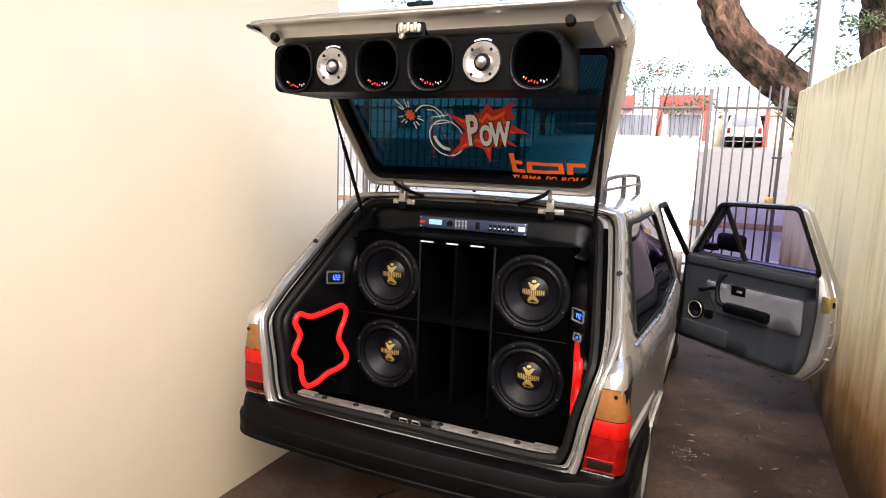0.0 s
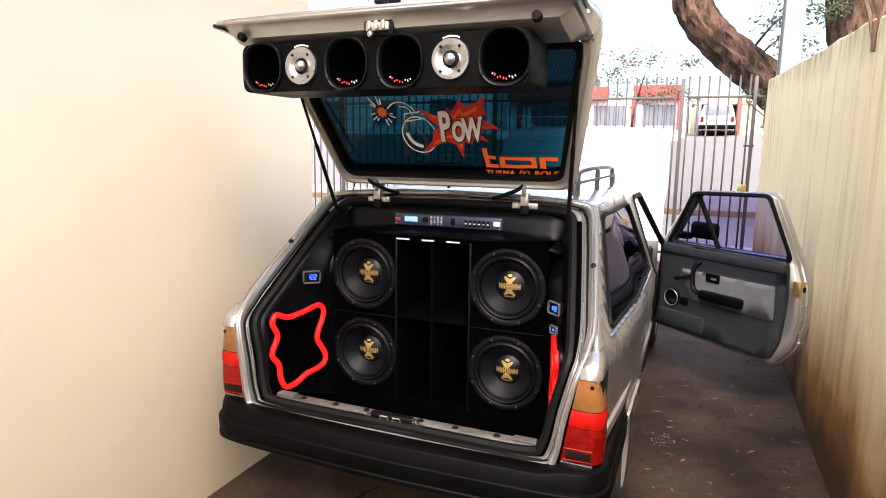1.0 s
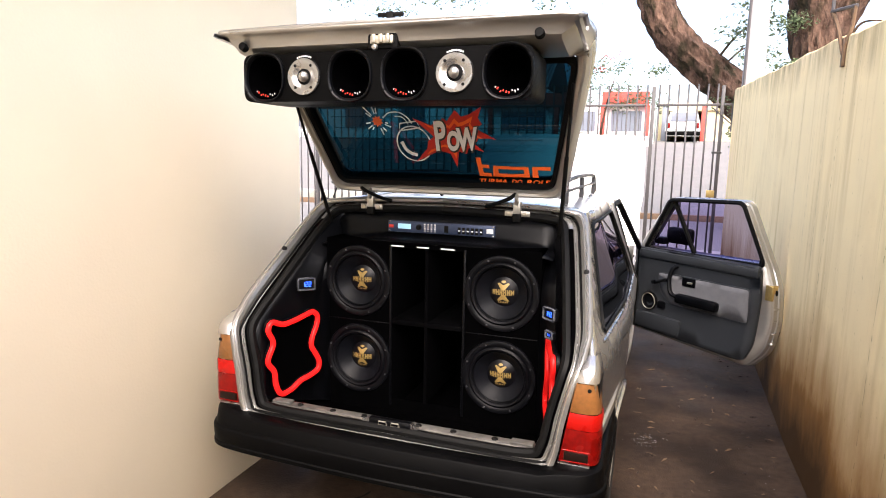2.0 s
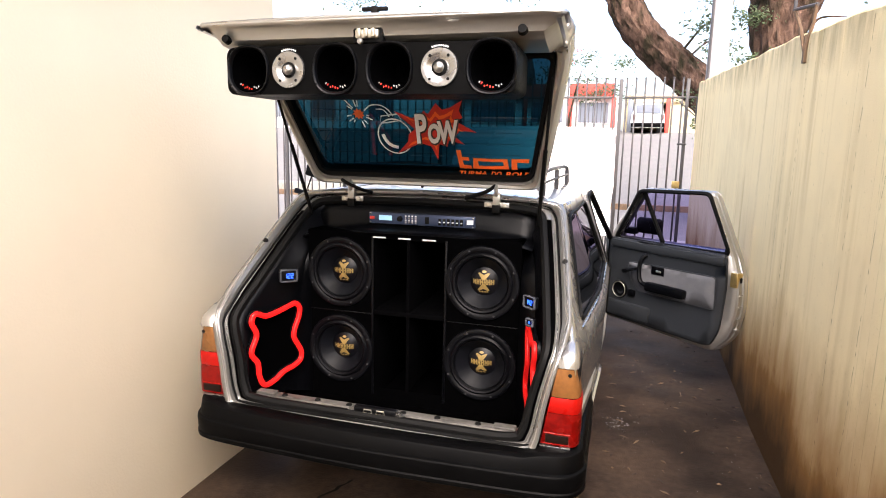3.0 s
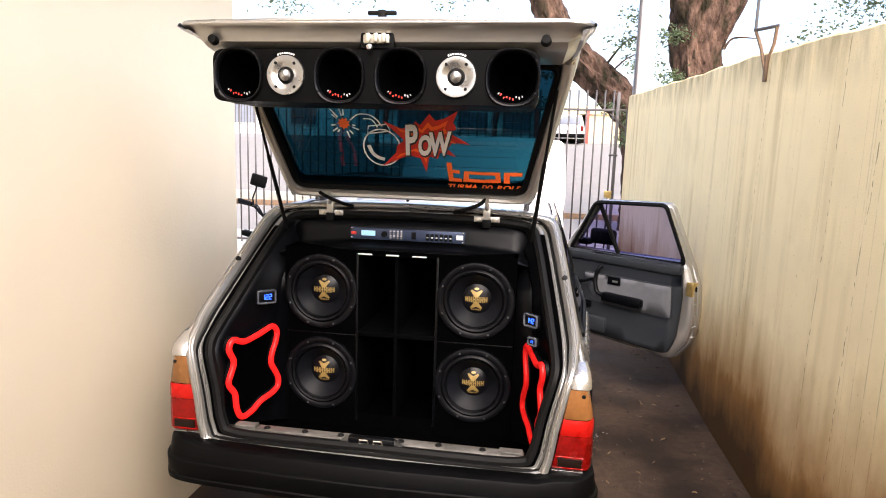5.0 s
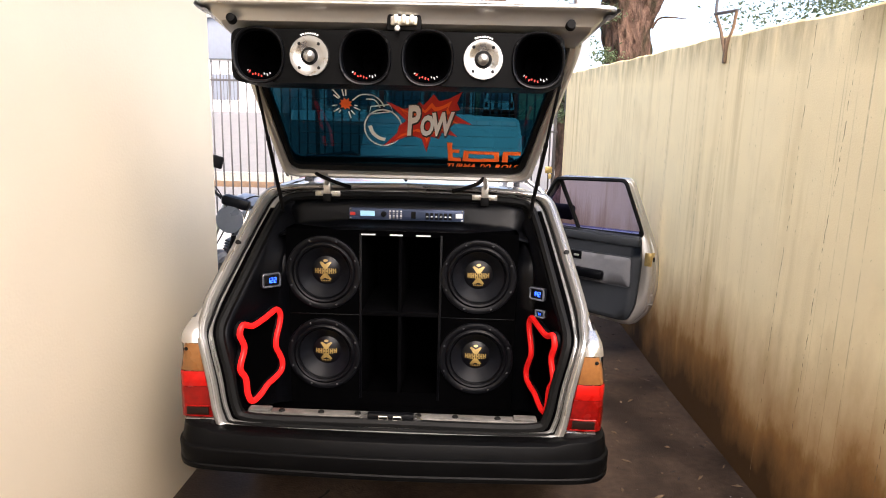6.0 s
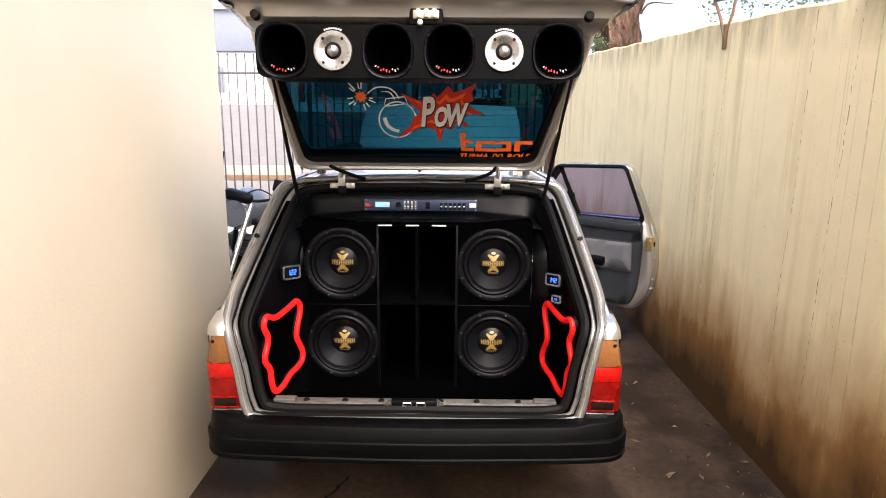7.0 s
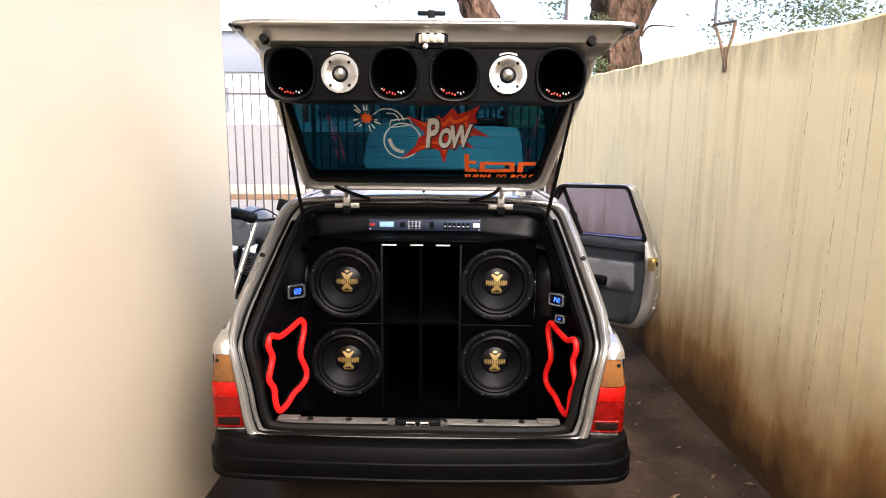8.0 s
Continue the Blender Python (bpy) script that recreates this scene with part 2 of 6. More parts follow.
def box(lo, hi, bevel=0.0, bm=None, segments=2):
    bm = bm or bmesh.new()
    geo = bmesh.ops.create_cube(bm, size=1.0)["verts"]
    c = [(a + b) / 2 for a, b in zip(lo, hi)]
    s = [abs(b - a) for a, b in zip(lo, hi)]
    for v in geo:
        v.co = Vector([v.co[i] * s[i] + c[i] for i in range(3)])
    if bevel:
        edges = {e for v in geo for e in v.link_edges}
        bmesh.ops.bevel(bm, geom=list(edges), offset=bevel, segments=segments, affect="EDGES", profile=0.5)
    return bm


def tube(points, r, sides=8, closed=False, bm=None, taper=None):
    """A round bar along a polyline; taper: radius at each point."""
    bm = bm or bmesh.new()
    pts = [Vector(p) for p in points]
    n = len(pts)
    rings, up = [], None
    for i, p in enumerate(pts):
        a = pts[(i - 1) % n] if closed or i > 0 else p
        b = pts[(i + 1) % n] if closed or i < n - 1 else p
        d = (b - a).normalized()
        if up is None:
            up = d.orthogonal().normalized()
        up = (up - d * up.dot(d)).normalized()
        side = d.cross(up)
        rr = taper[i] if taper else r
        rings.append([bm.verts.new(p + (up * math.cos(k * math.tau / sides) + side * math.sin(k * math.tau / sides)) * rr) for k in range(sides)])
    for i in range(n if closed else n - 1):
        a, b = rings[i], rings[(i + 1) % n]
        shift = 0
        if closed and i == n - 1:
            shift = min(range(sides), key=lambda s: (a[0].co - b[s].co).length)
        for k in range(sides):
            bm.faces.new((a[k], a[(k + 1) % sides], b[(k + 1 + shift) % sides], b[(k + shift) % sides]))
    if not closed:
        bm.faces.new(rings[0][::-1])
        bm.faces.new(rings[-1])
    return bm


def lathe(profile, m=None, sides=40, bm=None):
    """Turns (radius, height) pairs round local z, then moves the result by m."""
    bm = bm or bmesh.new()
    rings = []
    for r, h in profile:
        if r < 1e-5:
            rings.append([bm.verts.new((0, 0, h))])
        else:
            rings.append([bm.verts.new((r * math.cos(k * math.tau / sides), r * math.sin(k * math.tau / sides), h)) for k in range(sides)])
    for a, b in zip(rings, rings[1:]):
        for k in range(sides):
            j = (k + 1) % sides
            if len(a) == 1 and len(b) > 1:
                bm.faces.new((a[0], b[j], b[k]))
            elif len(b) == 1 and len(a) > 1:
                bm.faces.new((a[k], a[j], b[0]))
            elif len(a) > 1:
                bm.faces.new((a[k], a[j], b[j], b[k]))
    if m is not None:
        bmesh.ops.transform(bm, matrix=m, verts=[v for ring in rings for v in ring])
    return bm


def slab(outline, depth, m=None, bevel=0.0, bm=None):
    """A flat plate: a 2D outline in local xy, extruded along local z by depth."""
    own = bmesh.new()
    f = own.faces.new([own.verts.new((x, y, 0)) for x, y in outline])
    ext = bmesh.ops.extrude_face_region(own, geom=[f])
    bmesh.ops.translate(own, vec=(0, 0, depth), verts=[v for v in ext["geom"] if isinstance(v, bmesh.types.BMVert)])
    bmesh.ops.recalc_face_normals(own, faces=own.faces)
    if bevel:
        bmesh.ops.bevel(own, geom=list(own.edges), offset=bevel, segments=2, affect="EDGES", profile=0.5)
    if m is not None:
        bmesh.ops.transform(own, matrix=m, verts=own.verts)
    if bm is None:
        return own
    me = bpy.data.meshes.new("tmp")
    own.to_mesh(me)
    own.free()
    bm.from_mesh(me)
    bpy.data.meshes.remove(me)
    return bm


def inside(p, poly):
    x, y = p
    hit = False
    for (x0, y0), (x1, y1) in zip(poly, poly[1:] + poly[:1]):
        if (y0 > y) != (y1 > y) and x < (x1 - x0) * (y - y0) / (y1 - y0) + x0:
            hit = not hit
    return hit


def dense(poly, step):
    out = []
    for a, b in zip(poly, poly[1:] + poly[:1]):
        n = max(1, int(math.dist(a, b) / step))
        out += [(a[0] + (b[0] - a[0]) * k / n, a[1] + (b[1] - a[1]) * k / n) for k in range(n)]
    return out


def rounded(poly, r, n=5):
    """Rounds the corners of a 2D outline."""
    out = []
    k = len(poly)
    for i in range(k):
        p, a, b = Vector(poly[i]), Vector(poly[i - 1]), Vector(poly[(i + 1) % k])
        ra = min(r, (a - p).length * 0.45, (b - p).length * 0.45)
        s, e = p + (a - p).normalized() * ra, p + (b - p).normalized() * ra
        for j in range(n + 1):
            t = j / n
            q = s * (1 - t) ** 2 + p * 2 * t * (1 - t) + e * t * t
            out.append((q.x, q.y))
    return out


def skin(outline, holes, shape, step=0.06, thick=0.0, bm=None):
    """A curved sheet: fills a 2D outline with holes by triangles and lays each point (u, v) at shape(u, v); thick: along the normal."""
    loops = [dense(outline, step)] + [dense(h, step) for h in holes]
    verts, edges = [], []
    for loop in loops:
        s = len(verts)
        verts += loop
        edges += [(s + i, s + (i + 1) % len(loop)) for i in range(len(loop))]
    us, vs = [p[0] for p in outline], [p[1] for p in outline]
    rim = list(verts)
    u = min(us) + step / 2
    while u < max(us):
        v = min(vs) + step / 2
        while v < max(vs):
            if inside((u, v), outline) and not any(inside((u, v), h) for h in holes) and all(abs(u - a) + abs(v - b) > step * 0.6 for a, b in rim):
                verts.append((u, v))
            v += step
        u += step
    co, _, faces, _, _, _ = delaunay_2d_cdt([Vector(p) for p in verts], edges, [], 0, 1e-5)
    own = bmesh.new()
    vv = [own.verts.new(shape(*p)) for p in co]
    for f in faces:
        c = (sum(co[i].x for i in f) / len(f), sum(co[i].y for i in f) / len(f))
        if inside(c, loops[0]) and not any(inside(c, h) for h in loops[1:]):
            own.faces.new([vv[i] for i in f])
    bmesh.ops.delete(own, geom=[v for v in own.verts if not v.link_faces], context="VERTS")
    bmesh.ops.recalc_face_normals(own, faces=own.faces)
    if thick:
        bmesh.ops.solidify(own, geom=list(own.faces), thickness=thick)
    if bm is None:
        return own
    me = bpy.data.meshes.new("tmp")
    own.to_mesh(me)
    own.free()
    bm.from_mesh(me)
    bpy.data.meshes.remove(me)
    return bm


def loft(rows, closed=False, bm=None):
    """Quads between rows of points of equal length."""
    bm = bm or bmesh.new()
    vs = [[bm.verts.new(p) for p in row] for row in rows]
    n = len(vs)
    for i in range(n if closed else n - 1):
        a, b = vs[i], vs[(i + 1) % n]
        for k in range(len(a) - 1):
            bm.faces.new((a[k], a[k + 1], b[k + 1], b[k]))
    return bm


def smooth_path(points, n=6, closed=False):
    """Catmull-Rom points through the given ones."""
    p = [Vector(q) for q in points]
    k = len(p)
    out = []
    for i in range(k if closed else k - 1):
        a, b, c, d = (p[(i + j) % k] if closed else p[min(max(i + j, 0), k - 1)] for j in (-1, 0, 1, 2))
        for s in range(n):
            t = s / n
            out.append(0.5 * (2 * b + (c - a) * t + (2 * a - 5 * b + 4 * c - d) * t * t + (3 * b - a - 3 * c + d) * t ** 3))
    if not closed:
        out.append(p[-1])
    return out


# ---- the setting ----
def structure(name, bm, mat, label="", category=""):
    return tagged(link_mesh(name, bm, mat), label, category, "", "structure")


FENCE_Y = 8.3
# the street and the rising land beyond it, one sheet to the horizon
LAND = [(FENCE_Y + 2.4, -0.16), (16, 0.1), (18.5, 0.9), (22, 2.15), (26, 2.5), (45, 3.2), (90, 4.5), (320, 7.0)]
structure("ground", loft([[(x, y, z) for x in (-200, -60, -20, 0, 20, 60, 200)] for y, z in LAND]), M_ASPHALT, "pale sunlit asphalt street and rising land", "road")
structure("pavement", box((-40, FENCE_Y, -0.5), (40, FENCE_Y + 2.4, -0.02), 0.02), M_PAVE, "pale concrete pavement with a raised kerb", "pavement")
structure("yard_ground", box((-40, -30, -0.5), (40, FENCE_Y, -0.004)), M_PAVE, "pale concrete yard behind the house", "ground")


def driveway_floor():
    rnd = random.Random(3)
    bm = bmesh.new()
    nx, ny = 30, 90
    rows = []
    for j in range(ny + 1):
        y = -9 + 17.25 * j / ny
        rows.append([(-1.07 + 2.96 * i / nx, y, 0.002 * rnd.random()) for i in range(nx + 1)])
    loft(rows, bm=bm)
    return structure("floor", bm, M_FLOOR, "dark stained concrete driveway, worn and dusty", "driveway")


driveway_floor()


def wall_right():
    # coping rises towards the street
    bm = bmesh.new()
    def top(y):
        return 2.235 + (y - 0.65) * 0.066
    def face(y):
        return 1.725 + 0.026 * max(0.0, y - 2.0)
    ys = [-9 + 0.25 * k for k in range(70)]
    rows = []
    for y in ys:
        t = top(y) + 0.006 * math.sin(y * 7.3) + 0.004 * math.sin(y * 23)
        rows.append([(face(y) + d, y, h) for d, h in ((0, -0.1), (0, 0.6), (0, 1.2), (0, t - 0.012), (0.012, t), (0.138, t), (0.15, t - 0.012), (0.15, -0.1))])
    loft(rows, bm=bm)
    for row in (rows[0], rows[-1]):
        bm.faces.new([bm.verts.new(p) for p in row])
    bmesh.ops.recalc_face_normals(bm, faces=bm.faces)
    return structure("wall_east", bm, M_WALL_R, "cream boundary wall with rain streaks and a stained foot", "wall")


wall_right()


def wall_crack(y_top, y_low, z_top, z_low, seed):
    """A hairline crack: a narrow ragged strip with gaps, just proud of the render."""
    rnd = random.Random(seed)
    bm = bmesh.new()
    n = 90
    pts = []
    drift = 0.0
    for k in range(n + 1):
        f = k / n
        drift = 0.9 * drift + rnd.uniform(-0.003, 0.003)
        pts.append((y_top + (y_low - y_top) * f + drift, z_top + (z_low - z_top) * f))
    for (ya, za), (yb, zb) in zip(pts, pts[1:]):
        if rnd.random() < 0.34:
            continue
        w = rnd.uniform(0.0005, 0.0022)
        bm.faces.new([bm.verts.new((1.7238, y, z)) for y, z in ((ya - w, za), (ya + w, za), (yb + w, zb), (yb - w, zb))])
    structure("wall_crack", bm, M_CRACK, "dark hairline crack down the cream wall", "crack")


wall_crack(0.795, 0.870, 2.235, 0.05, 1)
wall_crack(0.480, 0.570, 2.205, 0.45, 2)
wall_crack(1.640, 1.750, 2.290, 0.50, 3)
wall_crack(0.02, 0.05, 2.18, 0.10, 4)
# the house: its long side stands along the driveway, with an open corner towards the street
structure("wall_west", box((-1.27, -9, -0.1), (-1.07, 1.22, 3.1), 0.008), M_WALL_L, "smooth cream painted house wall", "wall")
structure("wall_house_front", box((-9, 1.02, -0.1), (-1.275, 1.215, 3.1)), M_WALL_L, "smooth cream painted house front", "wall")
# unseen wall behind the camera, added to close the drive for bounced light
structure("wall_south", box((-1.27, -9.2, -0.1), (1.9, -9.0, 2.2)), M_WALL_L, "unseen plain cream wall added to close the driveway", "wall")
# unseen slab, added so that its overhang shades the top of the wall
structure("ceiling", box((-9, -9, 3.1), (-0.45, 1.50, 3.25)), M_SHADE_SLAB, "unseen roof slab added to shade the house wall", "ceiling")


# ---- the car ----
car = thing("station_wagon", "silver two-door station wagon with raised tailgate and open door", "car")
BELT = 0.985


def half_width(y, z):
    """Half the body's width at a place along and up the car."""
    w = 0.752 + 0.070 * min(1.0, max(0.0, (y - 0.1) / 0.9)) - 0.05 * max(0.0, (y - 3.5) / 0.9) ** 2
    if z > BELT:
        w -= 0.012 + (z - BELT) * 0.36
    else:
        w -= 0.05 * ((BELT - z) / 0.65) ** 2.5 + 0.010 * (1 - min(1.0, abs(z - 0.80) / 0.035))
    return w


def rear_y(z):
    """Where the body's tail stands at a height: upright below, raked above."""
    return 0.105 if z < 0.965 else 0.105 + (z - 0.965) * 1.235


def arch(y0, r, z0=0.28, n=14, lo=0.33):
    return [(y0 + r * math.cos(math.pi * k / n), max(lo, z0 + r * math.sin(math.pi * k / n))) for k in range(n + 1)]


REAR_AXLE, FRONT_AXLE = 1.04, 3.70
ROOF_Z = 1.47
SIDE_WINDOW = rounded([(0.40, 1.035), (1.74, 1.035), (1.66, 1.395), (0.80, 1.405)], 0.06)
DOOR_HOLE = rounded([(1.98, 0.34), (3.27, 0.34), (3.25, 0.96), (2.50, 1.395), (2.0, 1.40), (1.93, 1.0)], 0.05)


def body_side(sign, opened):
    outline = [(0.105, 0.55), (0.50, 0.52)] + arch(REAR_AXLE, 0.335)[::-1] + arch(FRONT_AXLE, 0.335)[::-1] + [(4.38, 0.36), (4.38, 0.86), (3.30, 0.985), (2.56, 1.445), (1.9, 1.462), (0.72, 1.452), (0.105, 0.965)]
    holes = [SIDE_WINDOW, DOOR_HOLE]
    bm = skin(outline, holes, lambda y, z: (sign * half_width(y, z), y, z), 0.055, 0.0)
    bmesh.ops.recalc_face_normals(bm, faces=bm.faces)
    side = part("body_side", bm, [M_SILVER, M_TRIM_DARK], car, "", 50)
    sol = side.modifiers.new("sheet", "SOLIDIFY")
    sol.thickness, sol.offset, sol.material_offset, sol.material_offset_rim = 0.02, -1.0, 1, 0
    # quarter window: rubber surround and dark glass
    loop = [Vector((sign * (half_width(y, z) + 0.002), y, z)) for y, z in dense(SIDE_WINDOW, 0.05)]
    part("window_rubber", tube(loop, 0.008, 6, True), M_RUBBER, side)
    pane = part("quarter_glass", skin(SIDE_WINDOW, [], lambda y, z: (sign * (half_width(y, z) - 0.004), y, z), 0.08), M_SMOKEGLASS, side, "dark film on quarter glass")
    # bright belt strip and the rubbing strip along the flank
    part("belt_moulding", tube([(sign * (half_width(y, 1.02) + 0.005), y, 1.018) for y in (0.36, 0.8, 1.3, 1.78)], 0.007, 6), M_ALU, side)
    ys = [0.12 + 0.12 * k for k in range(15)]
    strip = loft([[(sign * (half_width(y, 0.69) + dx), y, z) for dx, z in ((0.0, 0.715), (0.010, 0.709), (0.010, 0.675), (0.0, 0.668))] for y in ys if not 0.70 < y < 1.38])
    part("rubbing_strip", strip, M_SILVER_IN, side)
    part("wheel_arch_lip", tube([Vector((sign * (half_width(y, z) + 0.004), y, z)) for y, z in arch(REAR_AXLE, 0.335)], 0.012, 6), M_SILVER, side)
    if not opened:
        part("closed_door", skin(DOOR_HOLE, [], lambda y, z: (sign * (half_width(y, z) - 0.004), y, z), 0.09), M_SILVER, side)
    else:
        part("door_seal", tube([Vector((sign * (half_width(y, z) - 0.012), y, z)) for y, z in dense(DOOR_HOLE, 0.06)], 0.022, 6, True), M_RUBBER, side)
    return side


body_right = body_side(1, True)
body_left = body_side(-1, False)


def roof_z(x, y):
    edge = max(0.0, (abs(x) - 0.42) / 0.2)
    return ROOF_Z + 0.018 - 0.022 * (x / 0.6) ** 2 - 0.03 * edge ** 2 - 0.05 * max(0.0, (y - 1.8) / 0.8) ** 2 - 0.03 * max(0.0, (0.9 - y) / 0.22) ** 2


roof = part("roof", skin([(-0.615, 0.70), (0.615, 0.70), (0.615, 2.5), (-0.615, 2.5)], [], lambda x, y: (x, y, roof_z(x, y)), 0.07), M_SILVER, car, "", 60)
for s in (-1, 1):
    # drip channel along the roof's edge
    part("drip_channel", tube([(s * 0.612, y, roof_z(0.61, y) - 0.004) for y in (0.72, 1.0, 1.5, 2.0, 2.45)], 0.010, 6), M_SILVER_IN, roof)
# the bonnet stands open, hinged at the windscreen's foot
bonnet = part("bonnet", skin(rounded([(-0.76, 0.0), (0.76, 0.0), (0.74, 1.03), (-0.69, 1.03)], 0.06), [], lambda x, t: (x + 0.02, 3.36 + 0.56 * t + 0.03 * (x / 0.75) ** 2, 0.985 + 0.885 * t - 0.02 * (x / 0.75) ** 2 - 0.02 * (t - 0.5) ** 2), 0.12, 0.018), M_SILVER, car, "raised silver bonnet")
part("bonnet_stay", tube([(-0.60, 4.2, 0.9), (-0.52, 3.90, 1.78)], 0.006, 6), M_RUBBER, car)
part("engine_bay", box((-0.68, 3.35, 0.5), (0.68, 4.3, 0.80), 0.03), M_RUBBER, car)
part("windscreen", loft([[(x, 3.28, 0.99) for x in (-0.72, 0, 0.72)], [(x, 2.54, 1.43) for x in (-0.60, 0, 0.60)]]), M_CLEAR, car)
part("front_panel", box((-0.72, 4.34, 0.36), (0.72, 4.40, 0.86), 0.02), M_SILVER, car)
part("underbody", box((-0.66, 0.40, 0.38), (0.66, 4.3, 0.50), 0.03), M_RUBBER, car)
part("cabin_floor_carpet", box((-0.66, 0.62, 0.50), (0.70, 3.6, 0.52)), M_CARPET, car)
part("dashboard", box((-0.68, 2.95, 0.72), (0.68, 3.30, 0.98), 0.05), M_VINYL, car)
for s in (-1, 1):
    seat = part("front_seat", box((s * 0.36 - 0.24, 1.80, 0.52), (s * 0.36 + 0.24, 2.35, 0.74), 0.06), M_TRIM_DARK, car)
    part("seat_back", box((s * 0.36 - 0.24, 1.62, 0.70), (s * 0.36 + 0.24, 1.80, 1.26), 0.07), M_TRIM_DARK, seat)
part("steering_wheel", tube([(-0.36 + 0.18 * math.cos(a), 2.74 + 0.06 * math.sin(a), 0.95 + 0.17 * math.sin(a)) for a in [math.tau * k / 24 for k in range(24)]], 0.014, 6, True), M_VINYL, car)


def wheel(x, y):
    s = 1 if x > 0 else -1
    m = Matrix.Translation((x, y, 0.285)) @ Matrix.Rotation(radians(90 * s), 4, "Y")
    tyre = part("wheel", lathe([(0.17, -0.075), (0.25, -0.085), (0.278, -0.07), (0.285, -0.03), (0.285, 0.03), (0.278, 0.07), (0.25, 0.085), (0.17, 0.075)], m, 36), M_TYRE, car, "black rubber tyre on a dark rim")
    part("rim", lathe([(0.0, 0.055), (0.05, 0.06), (0.10, 0.04), (0.15, 0.05), (0.172, 0.078), (0.18, 0.08), (0.165, 0.0), (0.0, -0.02)], m, 36), M_SILVER_IN, tyre)


for x in (-0.70, 0.70):
    for y in (REAR_AXLE, FRONT_AXLE):
        wheel(x, y)


def tail_frame():
    """The painted frame round the tailgate's opening: channel, ridge and flange, all the way round."""
    # right half from the sill's middle to the roof's middle: outer and inner edge
    outer = [(0, 0.066, 0.622), (0.30, 0.066, 0.622), (0.585, 0.068, 0.626), (0.635, 0.074, 0.662), (0.660, 0.080, 0.800), (0.688, 0.092, 0.930), (0.706, 0.120, 0.982), (0.716, 0.190, 1.035), (0.720, 0.250, 1.083), (0.690, 0.430, 1.228), (0.662, 0.580, 1.350), (0.630, 0.690, 1.440), (0.55, 0.700, 1.468), (0.30, 0.698, 1.485), (0, 0.696, 1.492)]
    inner = [(0, 0.142, 0.650), (0.30, 0.142, 0.648), (0.520, 0.142, 0.654), (0.570, 0.146, 0.692), (0.598, 0.160, 0.820), (0.626, 0.170, 0.930), (0.634, 0.195, 0.978), (0.626, 0.245, 1.025), (0.612, 0.310, 1.080), (0.580, 0.470, 1.220), (0.552, 0.600, 1.330), (0.528, 0.690, 1.395), (0.47, 0.716, 1.415), (0.30, 0.720, 1.425), (0, 0.720, 1.430)]
    def full(points):
        right = smooth_path(points, 5)
        return [Vector((-p.x, p.y, p.z)) for p in right[:0:-1]] + right
    o, i = full(outer), full(inner)
    rows = []
    n = len(o)
    for k in range(n):
        along = (o[(k + 1) % n] - o[k - 1]).normalized() if 0 < k < n - 1 else Vector((1, 0, 0))
        across = i[k] - o[k]
        nrm = along.cross(across).normalized()
        if nrm.y > 0:
            nrm = -nrm
        prof = ((0.0, 0.0), (0.08, 0.007), (0.20, 0.008), (0.30, 0.0), (0.36, -0.018), (0.52, -0.020), (0.60, 0.0), (0.70, 0.006), (0.88, 0.004), (0.96, -0.006), (1.0, -0.03))
        rows.append([o[k] + across * a + nrm * b for a, b in prof])
    bm = loft(rows, closed=False)
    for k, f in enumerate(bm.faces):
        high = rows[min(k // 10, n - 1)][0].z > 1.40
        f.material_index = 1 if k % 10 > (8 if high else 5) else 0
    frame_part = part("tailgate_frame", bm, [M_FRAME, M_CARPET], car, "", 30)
    sol = frame_part.modifiers.new("sheet", "SOLIDIFY")
    sol.thickness, sol.offset = 0.004, -1
    # ridge bars in lighter body silver stand for the light-catching edges
    part("frame_ridge", tube([row[1].lerp(row[2], 0.4) + Vector((0, -0.001, 0)) for row in rows], 0.0045, 6), M_SILVER, frame_part)
    part("inner_ridge", tube([row[5].lerp(row[6], 0.5) + Vector((0, -0.002, 0)) for row in rows], 0.0035, 6), M_SILVER, frame_part)
    # black bar laid in the gutter in place of the groove's shade
    part("gutter_shade", tube([row[4].lerp(row[5], 0.35) for row in rows], 0.0070, 6), M_RUBBER, frame_part)
    seal = [i[k].lerp(o[k], 0.12) + Vector((0, -0.007, 0)) for k in range(n)]
    part("tailgate_seal", tube(seal, 0.019, 8, False), M_RUBBER, car, "black rubber seal round the boot opening")
    return o, i


FRAME_O, FRAME_I = tail_frame()
for s in (-1, 1):
    part("pillar_stop", lathe([(0, 0.012), (0.010, 0.010), (0.012, 0.0)], Matrix.Translation((s * 0.668, 0.455, 1.250)) @ Matrix.Rotation(radians(55), 4, "X"), 12), M_RUBBER, car)


